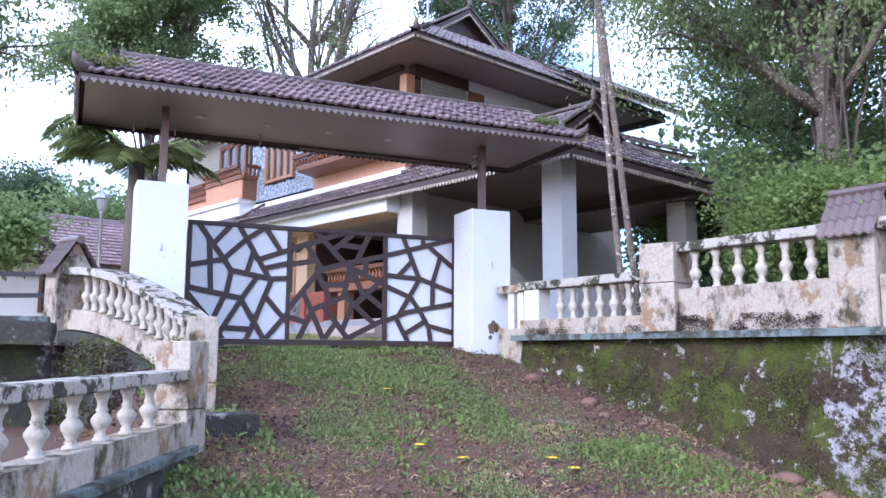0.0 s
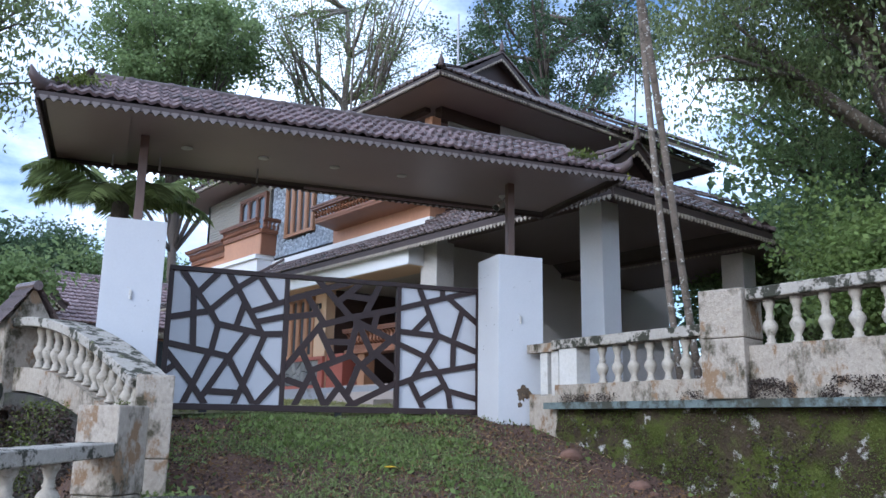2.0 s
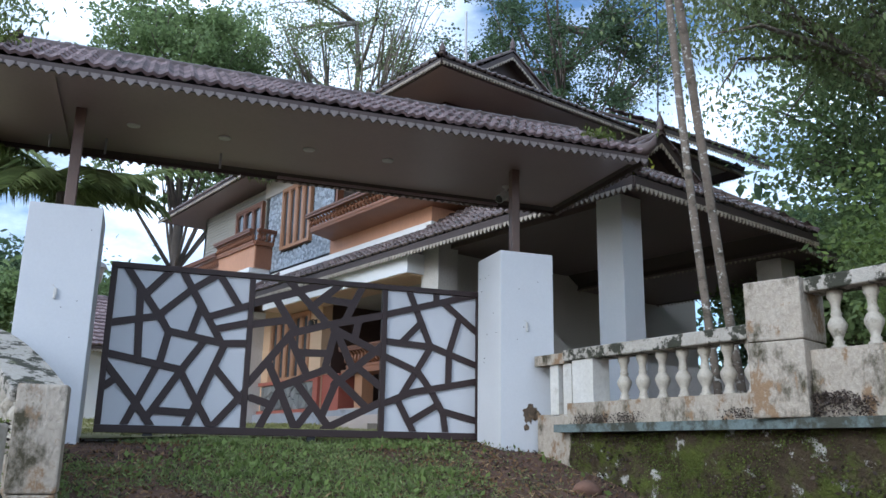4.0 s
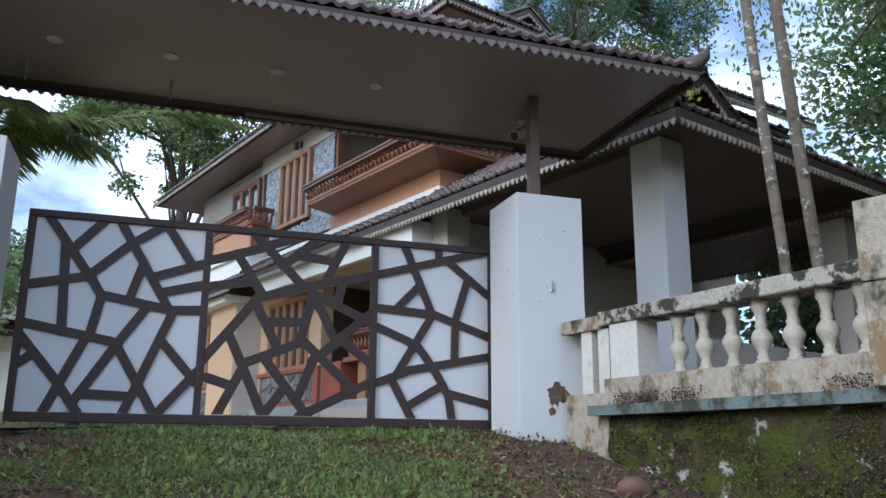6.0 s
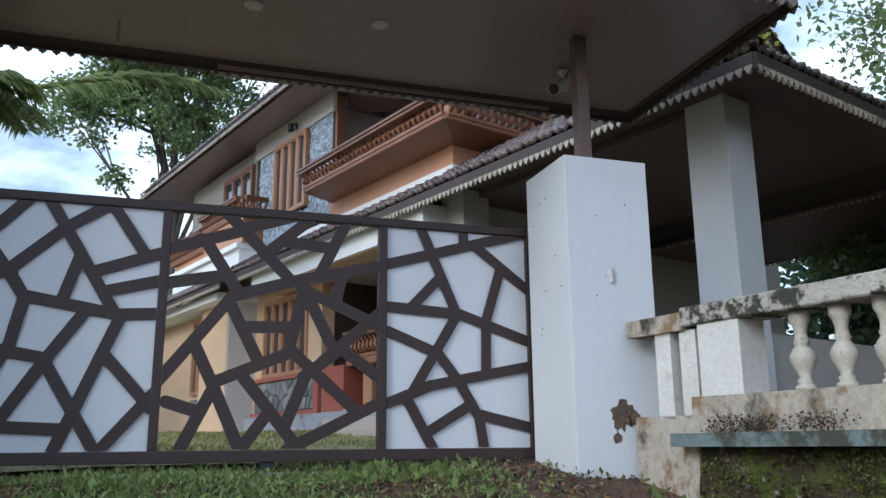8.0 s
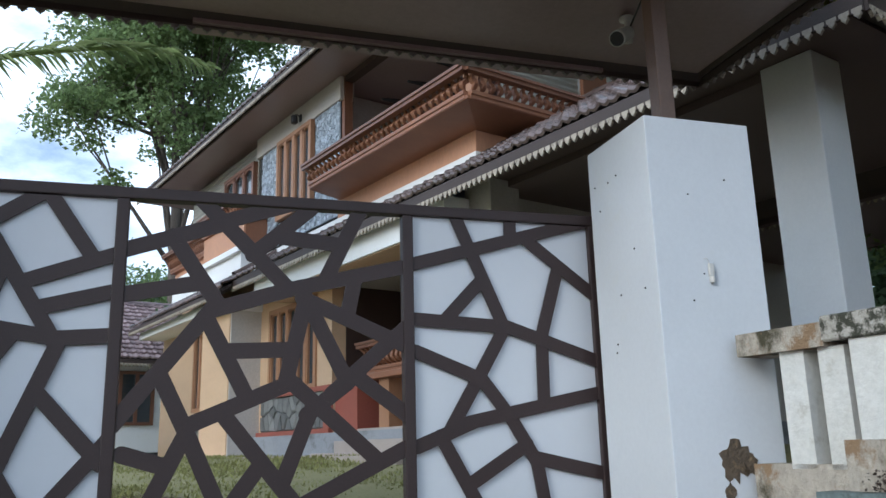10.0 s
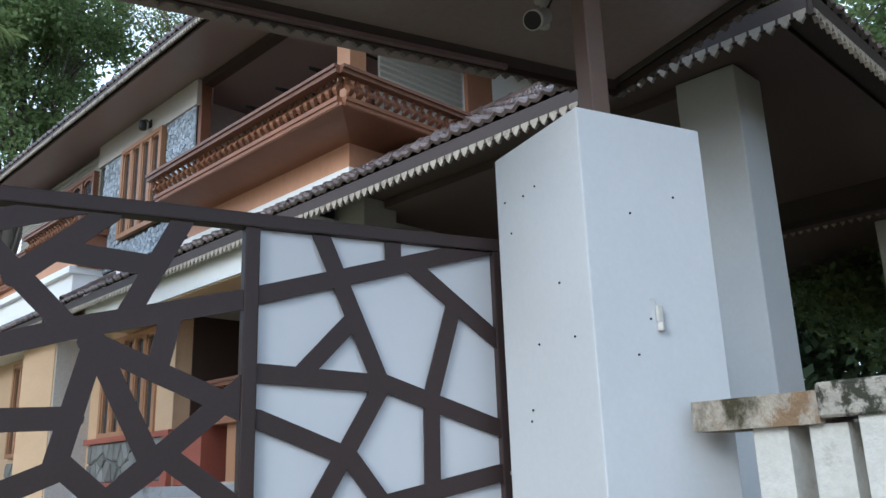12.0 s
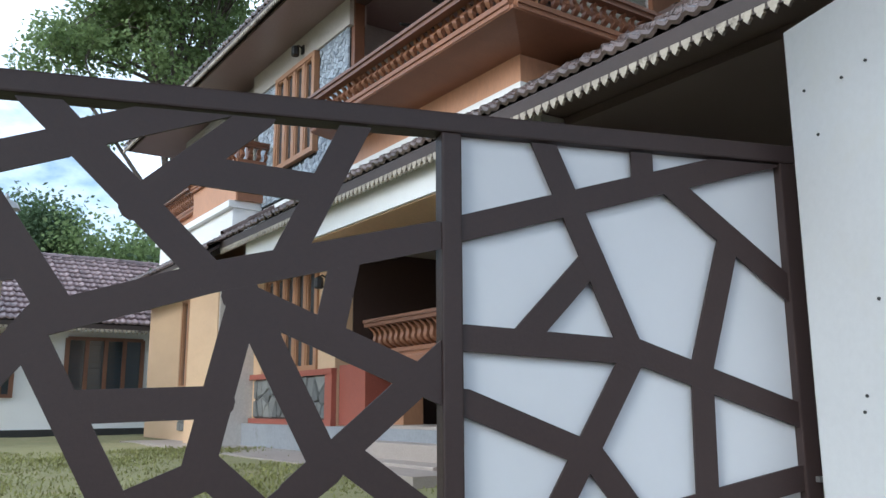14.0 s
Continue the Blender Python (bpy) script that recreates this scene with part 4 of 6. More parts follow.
p = rw(4.42, -0.16)
capped_pier("whitewashed wall pier with a pitched plum-brown tile cap", p.x, p.y, 0.42, 0.42, 1.762, 2.62, 0.36, 84)
balustrade("stained whitewashed balustrade running on along the lane",
           [rw(4.64, -0.1) + Vector((0, 0, 2.215)), rw(6.3, -0.1) + Vector((0, 0, 2.215))], [rw(4.64, -0.1) + Vector((0, 0, 2.615)), rw(6.3, -0.1) + Vector((0, 0, 2.615))], 6, h_rail=0.10, w_rail=0.24, h_base=0.45)

# left-hand curved balustrade
def bez(a, b, c, n=14):
    a, b, c = Vector(a), Vector(b), Vector(c)
    return [a * (1 - t) ** 2 + b * (2 * t * (1 - t)) + c * t * t for t in [i / n for i in range(n + 1)]]


rail_l = bez(gp(-4.95, 0.25, 2.36), gp(-4.42, -0.55, 2.40), gp(-3.86, -1.98, 1.74))
base_l = bez(gp(-4.95, 0.25, 1.98), gp(-4.42, -0.55, 2.0), gp(-3.86, -1.98, 1.38))
balustrade("curved whitewashed balustrade sweeping down beside the drive, rail black with moss", base_l, rail_l, 13, w_rail=0.33, f0=0.12, f1=0.9)
ledge_l = [p - Vector((0, 0, 0.22)) for p in base_l]
bm = bmesh.new()
ribbon(bm, [p - Vector((0, 0, 1.6)) for p in ledge_l], 0.32, 1.58)
tagged(part("retaining_wall_curved", bm, "retain_dark"), "dark mossy retaining wall under the curved balustrade", "retaining wall", kind="structure")
p = gp(-3.83, -2.08)
pier("weathered cement end pier of the curved balustrade", p.x, p.y, 0.26, 0.22, 0.5, 1.84, -18)
foot = thing("foot_block", "dark mossy stone block at the foot of the end pier", "stone", m=Matrix.Translation((gp(-3.62, -2.42).x, gp(-3.62, -2.42).y, 0)) @ Matrix.Rotation(radians(-18), 4, "Z"))
bm = bmesh.new()
box(bm, (-0.24, -0.2, 0.45), (0.24, 0.2, 0.98), bevel=0.03)
part("block", bm, "retain_dark", foot)
p = gp(-4.98, 0.32)
capped_pier("whitewashed wall pier with a pitched brown tile cap", p.x, p.y, 0.24, 0.44, 0.8, 2.42, 0.34, 104)

LA, LB = gp(-4.1, -2.95), Vector((-0.6, 2.55, 0))
dl = (LB - LA).normalized()
pier("cracked whitewashed pier at the end of the lane balustrade", LA.x, LA.y, 0.3, 0.3, 0.4, 1.6, 35)
balustrade("low whitewashed balustrade along the lane, black-stained and mossy",
           [LA + dl * 0.2 + Vector((0, 0, 0.97)), LB + Vector((0, 0, 0.91))], [LA + dl * 0.1 + Vector((0, 0, 1.29)), LB + Vector((0, 0, 1.23))], 12, w_base=0.2, h_base=0.2, f0=0.1, f1=0.98)
bm = bmesh.new()
ribbon(bm, [LA + dl * 0.1 + Vector((0, 0, 0.72)), LB + Vector((0, 0, 0.66))], 0.38, 0.06)
tagged(part("ledge_west", bm, "ledge"), "teal-grey cement ledge under the lane balustrade", "ledge", kind="structure")
bm = bmesh.new()
ribbon(bm, [LA + dl * 0.1 + Vector((0, 0, -0.4)), LB + Vector((0, 0, -0.4))], 0.32, 1.1)
tagged(part("retaining_wall_west", bm, "retain_dark"), "dark mossy base wall of the lane balustrade", "retaining wall", kind="structure")
wall_with_bumps("retaining_wall_terrace", [gp(-16, 1.2), gp(-5.1, 0.25)], 0.0, 1.86, "retain_dark", "dark mossy retaining wall of the upper terrace")
bm = bmesh.new()
ribbon(bm, [gp(-16, 1.25, 1.84), gp(-5.15, 0.33, 1.84)], 0.36, 0.06)
tagged(part("ledge_terrace", bm, "ledge"), "worn cement ledge on the terrace wall", "ledge", kind="structure")
t = thing("metal_railing", "dark painted two-bar metal railing on the terrace wall", "railing")
for z in (2.12, 2.36):
    bm = bmesh.new()
    ribbon(bm, [gp(-12, 0.9, z - 0.25), gp(-5.2, 0.35, z)], 0.04, 0.05)
    part("bar", bm, "black", t)
for u in (-11, -9, -7):
    bm = bmesh.new()
    ribbon(bm, [gp(u, 0.75, 1.86), gp(u + 0.05, 0.75, 1.86)], 0.04, 0.4)
    part("upright", bm, "black", t)


# ---- house ----
house = thing("house", "two-storey house with layered tile roofs, teak balconies and slate cladding", "house")


def hb(name, a, b, mat, parent=None, label="", bevel=0.0):
    return block(name, a, b, mat, parent or house, label, bevel)


YE = 23.0
# ground floor
hb("plinth", (10.25, 12.4, 1.5), (17.5, YE, 2.2), "plinth")
hb("lower_wall", (10.4, 16.0, 2.2), (10.6, YE, 4.9), "cream", label="cream tiled ground-floor wall")
# entrance recess: its depth of shade is painted by near-black walls
hb("lower_wall", (12.6, 12.6, 2.2), (12.8, 16.0, 4.9), "dark", label="panelled wall of the recessed entrance, shade put into its colour")
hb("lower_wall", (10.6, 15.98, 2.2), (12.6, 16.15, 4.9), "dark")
hb("lower_wall", (10.4, 12.4, 2.2), (17.5, 12.6, 4.9), "house", label="grey-white wall behind the car porch")
hb("lower_wall", (17.3, 12.6, 1.6), (17.5, YE, 4.9), "house")
hb("lower_wall", (10.4, YE - 0.2, 1.6), (17.5, YE, 4.9), "house")
hb("ceiling_slab", (10.47, 12.47, 4.3), (17.4, YE - 0.1, 4.45), "beam")
# white sunshade box with a tan underside
hb("sunshade", (9.76, 12.32, 4.26), (10.45, 17.4, 4.585), "white", label="white plastered sunshade beam")
hb("sunshade_soffit", (9.79, 12.36, 4.245), (10.45, 17.36, 4.257), "cream")
# white band between the storeys
hb("band", (10.36, 12.5, 4.85), (10.62, 18.6, 5.255), "white", label="white plastered band between storeys")
hb("band", (10.62, 12.5, 4.85), (14.0, 12.7, 5.255), "white")
hb("band", (9.98, 18.55, 4.95), (10.62, 22.2, 5.28), "white")
hb("band", (9.9, 18.5, 5.28), (10.4, 22.25, 5.38), "white")

# lower bay with its pilaster
hb("pilaster", (9.85, 18.62, 1.9), (10.4, 19.9, 4.3), "cream", label="cream tiled pilaster bay")
hb("pilaster_side", (9.87, 18.59, 1.9), (10.4, 18.62, 4.3), "house")
hb("bay_wall", (10.1, 19.9, 1.9), (10.4, YE, 4.3), "cream")
hb("sunshade", (9.6, 18.55, 4.28), (10.4, YE, 4.42), "white")

# upper storey
hb("upper_wall", (10.42, 15.8, 5.3), (10.6, 18.85, 7.12), "mortar", label="upper wall behind the slate cladding")
hb("upper_wall", (10.6, 18.7, 5.3), (10.75, YE, 7.49), "house")
hb("upper_wall", (10.36, 15.75, 7.12), (10.6, 18.9, 7.49), "beam", label="beige plastered beam over the window")
# back of the balcony opening, coloured near-black for the shade inside
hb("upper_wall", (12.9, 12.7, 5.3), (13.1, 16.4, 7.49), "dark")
hb("upper_wall", (10.6, 16.3, 5.3), (12.9, 16.5, 7.49), "house")
hb("upper_wall", (12.2, 12.55, 5.3), (17.5, 12.75, 7.49), "white", label="white upper wall beside the balcony")
hb("balcony_pier", (12.17, 12.49, 5.33), (12.62, 12.548, 7.24), "wood", label="brown timber-clad pier between shutter and wall")
hb("upper_wall", (14.0, 12.8, 5.3), (14.2, YE, 7.49), "house")
hb("upper_wall", (10.6, YE - 0.2, 5.3), (14.2, YE, 7.49), "house")
hb("balcony_floor", (10.64, 12.72, 5.2), (14.1, 16.4, 5.32), "step")
hb("corner_post", (10.42, 15.72, 5.3), (10.56, 15.82, 7.49), "wood_dark")
hb("corner_post", (10.42, 12.55, 5.3), (10.64, 12.77, 7.24), "wood_light", label="pale teak corner post of the balcony")
# beams take the recess colour too, so the opening's shade runs over them
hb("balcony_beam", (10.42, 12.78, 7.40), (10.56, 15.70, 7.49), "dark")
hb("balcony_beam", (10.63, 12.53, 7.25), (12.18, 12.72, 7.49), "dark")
hb("upper_ceiling", (9.75, 11.5, 7.50), (17.6, 23.9, 7.54), "soffit", label="brown boarded eaves soffit")


def shutter(a, b, parent, label):
    """Ribbed roll-down shutter across a flat opening (thin in x or in y)."""
    n = int((b[2] - a[2]) / 0.0375)
    V, F = [], []
    for i in range(n + 1):
        z = a[2] + (b[2] - a[2]) * i / n
        d = 0.014 if i % 2 else 0.0
        if b[0] - a[0] < 0.1:
            V += [(a[0] + d, a[1], z), (a[0] + d, b[1], z), (b[0], b[1], z), (b[0], a[1], z)]
        else:
            V += [(a[0], a[1] + d, z), (b[0], a[1] + d, z), (b[0], b[1], z), (a[0], b[1], z)]
    for i in range(n):
        for k in range(4):
            F.append((i * 4 + k, i * 4 + (k + 1) % 4, i * 4 + 4 + (k + 1) % 4, i * 4 + 4 + k))
    return raw("shutter", V, F, "shutter", parent, label)


shutter((10.40, 18.9, 5.4), (10.44, 22.4, 7.4), house, "grey ribbed metal shutter")
shutter((10.85, 12.56, 5.6), (12.15, 12.60, 7.3), house, "grey-green ribbed metal shutter")


def window(y0, y1, z0, z1, x, lights, mat="wood_light", arched=True):
    """A teak casement window in a wall facing -x."""
    t = thing("window", "", "")
    for k in ("label", "category"):
        if k in t:
            del t[k]
    t.parent = house
    tagged(t, "teak casement window with arched lights and iron bars")
    w = 0.07
    bm = bmesh.new()
    box(bm, (x - 0.05, y0, z0), (x + 0.05, y0 + w, z1))
    box(bm, (x - 0.05, y1 - w, z0), (x + 0.05, y1, z1))
    box(bm, (x - 0.052, y0 + w, z0), (x + 0.05, y1 - w, z0 + w))
    box(bm, (x - 0.052, y0 + w, z1 - w), (x + 0.05, y1 - w, z1))
    part("window_frame", bm, mat, t)
    step = (y1 - y0 - w) / lights
    for i in range(lights):
        a = y0 + w / 2 + i * step
        bm = bmesh.new()
        if i:
            box(bm, (x - 0.046, a - 0.04, z0 + w), (x + 0.04, a + 0.04, z1 - w))
        ya, yb = a + 0.04, a + step - 0.04
        cy, r = (ya + yb) / 2, (yb - ya) / 2
        n = 8
        top = z1 - w
        for k in range(n):
            a0, a1 = math.pi * k / n, math.pi * (k + 1) / n
            pts = [(x - 0.036, cy + r * math.cos(a0), top - r + r * math.sin(a0) * 0.85), (x - 0.036, cy + r * math.cos(a1), top - r + r * math.sin(a1) * 0.85), (x - 0.036, cy + r * math.cos(a1), top), (x - 0.036, cy + r * math.cos(a0), top)]
            prism(bm, pts, (0.06, 0, 0))
        box(bm, (x - 0.036, ya, z0 + w), (x + 0.03, ya + 0.035, z1 - w))
        box(bm, (x - 0.036, yb - 0.035, z0 + w), (x + 0.03, yb, z1 - w))
        part("sash", bm, mat, t)
        bm = bmesh.new()
        box(bm, (x + 0.0, ya + 0.035, z0 + w), (x + 0.008, yb - 0.035, z1 - w))
        part("pane", bm, "pane", t, "dark window glass")
    return t


window(16.45, 18.15, 2.86, 4.22, 10.39, 5)
window(16.68, 17.98, 5.72, 7.12, 10.38, 4)
window(20.2, 20.9, 2.7, 4.2, 10.08, 2)
window(18.95, 20.4, 6.1, 7.1, 10.37, 3, "wood_dark")


def clad(name, y0, y1, z0, z1, x, size, mat, parent, label, ragged, holes=(), depth=0.03, single=True):
    """Flat stones in a wall facing -x, jointed as an irregular net."""
    rnd = random.Random(7)
    seeds = []
    ny, nz = max(1, round((y1 - y0) / size[0])), max(1, round((z1 - z0) / size[1]))
    for i in range(ny):
        for j in range(nz):
            seeds.append((y0 + (i + 0.5 + rnd.uniform(-ragged, ragged) + 0.5 * (j % 2) * (ragged < 0.3)) * (y1 - y0) / ny, z0 + (j + 0.5 + rnd.uniform(-ragged, ragged)) * (z1 - z0) / nz))
    wallp = hb(name, (x + 0.004, y0, z0), (x + 0.03, y1, z1), "mortar", parent, label)
    V, F = [], []
    for i, s in enumerate(seeds):
        near = [q for q in seeds if abs(q[0] - s[0]) < 3.2 * size[0] and abs(q[1] - s[1]) < 3.2 * size[1]]
        near.remove(s)
        cell = cell_polys([s] + near, y0, y1, z0, z1)[:1]
        if not cell:
            continue
        poly = cell[0]
        cy, cz = sum(p[0] for p in poly) / len(poly), sum(p[1] for p in poly) / len(poly)
        if any(h[0] < cy < h[1] and h[2] < cz < h[3] for h in holes):
            continue
        d = depth * rnd.uniform(0.5, 1.1)
        g = 0.84 if single else 0.90
        a = [(x + 0.006, cy + (p[0] - cy) * 0.95, cz + (p[1] - cz) * 0.95) for p in poly]
        b = [(x - d + rnd.uniform(-.004, .004), cy + (p[0] - cy) * g * 0.94, cz + (p[1] - cz) * g * 0.94) for p in poly]
        if single:
            vs, fs = [], []
            vs += a + b
            n = len(poly)
            fs.append(tuple(range(n, 2 * n)))
            fs += [(k, (k + 1) % n, n + (k + 1) % n, n + k) for k in range(n)]
            raw("stone", vs, fs, mat, wallp)
        else:
            o, n = len(V), len(poly)
            V += a + b
            F.append(tuple(range(o + n, o + 2 * n)))
            F += [(o + k, o + (k + 1) % n, o + n + (k + 1) % n, o + n + k) for k in range(n)]
    if V:
        tagged(raw("slate_facing", V, F, mat, wallp), kind="stuff")


clad("rubble_panel", 16.2, 18.45, 2.27, 2.80, 10.385, (0.14, 0.26), "rubble", house, "rubble stone panel under the window", 0.42)
clad("rubble_panel", 20.0, 20.95, 2.05, 2.62, 10.085, (0.16, 0.2), "rubble", house, "rubble stone panel", 0.42)
clad("slate_panel", 15.82, 18.7, 5.32, 7.12, 10.405, (0.10, 0.042), "bluestone", house, "blue-grey slate cladding", 0.3, holes=((16.6, 18.05, 5.66, 7.2),), depth=0.022, single=False)
for z in (2.2, 2.80):
    hb("red_band", (10.33, 16.0, z), (10.4, 18.55, z + 0.07), "redoxide", label="red oxide band")
hb("red_band", (10.335, 16.0, 2.27), (10.4, 16.18, 2.80), "redoxide")
hb("red_pier", (10.42, 15.35, 2.21), (10.9, 15.97, 2.9), "redoxide", label="red oxide bench end")
hb("sill_panel", (10.37, 15.99, 2.875), (10.396, 16.45, 4.3), "cream")

# entrance steps and rail
for i in range(3):
    hb("entrance_step", (9.75 + 0.28 * i, 13.0, 1.6), (10.9, 15.4 - 0.12 * i, 1.93 + 0.15 * i), "step", label="granite-faced step", bevel=0.01)
hb("apron", (9.3, 12.6, 1.75), (10.3, 21.4, 1.90), "step", label="paved apron along the house")


def carved_rail(parent, name, p0, p1, lean, z0, z1, label, spacing=0.115, cap=0.09, e0=0.0, e1=0.0):
    """A leaning balcony rail: S-shaped slats between a sill and a cap. p0, p1: plan ends; lean: outward vector at the top;
    e0, e1: how far the cap runs past the sill at either end, at a corner."""
    t = new(name)
    t.parent = parent
    tagged(t, label)
    p0, p1, lean = Vector(p0), Vector(p1), Vector(lean)
    d = (p1 - p0)
    L = d.length
    d.normalize()
    n = lean.normalized()
    bm = bmesh.new()
    ribbon(bm, [Vector((*p0[:2], z0 - 0.09)), Vector((*p1[:2], z0 - 0.09))], 0.10, 0.045)
    ribbon(bm, [Vector((*p0[:2], z0 - 0.045)), Vector((*p1[:2], z0 - 0.045))], 0.13, 0.045)
    part("bottom_rail", bm, "wood", t)
    bm = bmesh.new()
    a, b = p0 + lean - d * e0, p1 + lean + d * e1
    ribbon(bm, [Vector((*a[:2], z1 - 0.045)), Vector((*b[:2], z1 - 0.045))], cap, 0.045)
    ribbon(bm, [Vector((*a[:2], z1 + 0.002 * (e0 > 0))), Vector((*b[:2], z1 + 0.002 * (e0 > 0)))], cap * 1.4, 0.035)
    part("top_rail", bm, "wood_dark", t)
    h = z1 - z0 - 0.045
    m = 9
    V, F = [], []
    for k in range(m + 1):
        f = k / m
        out = lean.length * f + 0.045 * math.sin(f * 2 * math.pi) * (1 - 0.2 * f)
        w = 0.014 + 0.018 * math.sin(f * math.pi) ** 2 + (0.012 if k in (1, 2, m - 1) else 0)
        dep = 0.016 + 0.014 * math.sin(f * math.pi)
        z = h * f
        V += [(-w, out - dep, z), (w, out - dep, z), (w, out + dep, z), (-w, out + dep, z)]
    for k in range(m):
        for i in range(4):
            F.append((k * 4 + i, k * 4 + (i + 1) % 4, k * 4 + 4 + (i + 1) % 4, k * 4 + 4 + i))
    data = None
    cnt = int(L / spacing)
    for i in range(cnt):
        f = (i + 0.5) / cnt
        shear = (f * (L + e0 + e1) - e0 - f * L) / h
        zc = d * shear + Vector((0, 0, 1))
        rot = Matrix([[d[k], n[k], zc[k]] for k in range(3)]).to_4x4()
        if data is None:
            ob = raw("slat", V, F, "wood", t)
            data = ob.data
        else:
            ob = new("slat", data)
            ob.parent = t
        ob.matrix_local = Matrix.Translation(Vector((*(p0 + d * (f * L))[:2], z0))) @ rot
    return t


# main balcony: base, flared sill, rails
hb("balcony_base", (10.38, 12.52, 5.255), (10.62, 15.85, 5.66), "orange", label="terracotta balcony base")
hb("balcony_base", (10.62, 12.52, 5.255), (12.6, 12.70, 5.66), "orange")
bm = bmesh.new()
prism(bm, [(10.40, 12.52, 5.52), (9.87, 11.99, 5.60), (9.87, 15.75, 5.60), (10.40, 15.75, 5.52)], (0, 0, 0.035))
prism(bm, [(10.40, 12.52, 5.52), (12.6, 12.52, 5.52), (12.6, 11.99, 5.60), (9.87, 11.99, 5.60)], (0, 0, 0.035))
part("balcony_sill", bm, "wood", house, "flared teak sill under the balcony rail")
carved_rail(house, "balcony_rail", (9.91, 12.03, 0), (9.91, 15.75, 0), (-0.13, 0, 0), 5.70, 5.905, "carved teak balcony rail leaning outward", e0=0.13)
carved_rail(house, "balcony_rail", (12.6, 12.03, 0), (9.91, 12.03, 0), (0, -0.13, 0), 5.70, 5.905, "carved teak balcony rail leaning outward", e1=0.13)
# small balcony further along
hb("small_balcony", (9.98, 18.45, 5.38), (10.42, 20.4, 5.95), "orange", label="terracotta balcony box")
hb("small_balcony", (10.0, 18.43, 5.38), (10.42, 18.45, 5.95), "wood")
carved_rail(house, "balcony_rail", (9.98, 18.42, 0), (9.98, 20.4, 0), (-0.12, 0, 0), 5.98, 6.2, "carved teak rail of the small balcony")
carved_rail(house, "balcony_rail", (10.45, 18.42, 0), (9.95, 18.42, 0), (0, -0.12, 0), 5.98, 6.2, "carved teak end rail of the small balcony")
hb("small_balcony", (10.15, 20.4, 5.38), (10.45, 22.6, 5.7), "orange")
carved_rail(house, "balcony_rail", (10.12, 20.4, 0), (10.12, 22.7, 0), (-0.2, 0, 0), 5.75, 6.0, "carved teak rail of the small balcony")
# light steel trusses under the balcony roof
for k in range(4):
    bm = bmesh.new()
    y = 13.0 + 0.7 * k
    sweep(bm, [(10.7, y, 6.95), (12.8, y, 7.3)], 0.018, 5)
    sweep(bm, [(10.7, y, 6.95), (12.8, y, 6.95)], 0.018, 5)
    part("truss", bm, "black", house)
# porch rail at the entrance
carved_rail(house, "porch_rail", (10.62, 12.7, 0), (10.62, 15.35, 0), (-0.18, 0, 0), 3.05, 3.34, "carved teak bench rail of the entrance porch")
hb("bench", (10.45, 12.7, 2.87), (10.85, 15.35, 2.95), "wood", bevel=0.01)
hb("bench_base", (10.55, 14.75, 2.2), (10.8, 15.0, 2.87), "wood_light")
hb("bench_base", (10.55, 12.7, 2.2), (10.8, 13.3, 2.87), "wood_light")
hb("door_panel", (12.52, 13.4, 2.2), (12.6, 14.5, 4.2), "wood_dark", label="dark teak entrance door")

# car porch
hb("porch_column", (10.29, 8.42, 1.6), (10.68, 8.84, 4.735), "white", label="square white porch column", bevel=0.01)
hb("porch_column", (14.03, 8.42, 1.6), (14.43, 8.84, 4.49), "house", label="square porch column", bevel=0.01)
hb("porch_column", (10.1, 11.95, 1.6), (10.5, 12.40, 4.735), "house", label="square porch column", bevel=0.01)
# both ceilings carry the shade under the roof in their board colour
hb("porch_ceiling", (9.95, 8.0, 4.74), (13.5, 12.45, 4.77), "soffit_shaded", label="boarded porch ceiling, shade put into its colour")
hb("porch_ceiling", (13.784, 8.02, 4.50), (16.1, 12.45, 4.53), "soffit_shaded", label="boarded ceiling of the side bay, shade put into its colour")
hb("porch_parapet", (10.68, 8.50, 1.6), (14.03, 8.66, 2.63), "house", label="low pale plastered parapet between the porch columns")
# beam coloured like the ceiling, so it reads as shaded
hb("porch_beam", (10.34, 8.85, 4.66), (10.63, 11.94, 4.735), "soffit_shaded")
bm = bmesh.new()
prism(bm, [(11.2, 11.2, 1.8), (13.6, 11.2, 1.8), (13.6, 11.2, 2.6), (12.6, 11.2, 3.0), (11.5, 11.2, 3.6), (11.2, 11.2, 3.6)], (0, 0.15, 0))
part("stair_parapet", bm, "house", house, "pale plastered stair parapet")

# roofs
roof_p = new("porch_roof")
roof_p.parent = house
tagged(roof_p, "hipped porch roof of dark clay tiles with a gablet")
hip_roof(roof_p, 9.65, 13.8, 7.7, 12.55, 4.64, 32.7, 8.87, 0.75, far_hip=False, singles=lambda p: p.x < 10.6 or p.y < 8.3)
for a, b, n in (((9.65, 18.0, 4.64), (9.65, 7.7, 4.64), (-1, 0, 0)), ((9.65, 7.7, 4.64), (13.8, 7.7, 4.64), (0, -1, 0)), ((13.8, 7.7, 4.64), (13.8, 12.5, 4.64), (1, 0, 0))):
    lace_board(roof_p, a, b, top=0.115, drop=0.062, pitch=0.082, out=n)
slab("roof_deck", [(13.82, 8.0, 4.62), (16.15, 8.0, 4.62), (16.15, 12.4, 4.62), (13.82, 12.4, 4.62)], 0.05, "fascia", roof_p)
lace_board(roof_p, (13.83, 7.99, 4.62), (16.15, 7.99, 4.62), top=0.10, drop=0.062, pitch=0.082, out=(0, -1, 0))
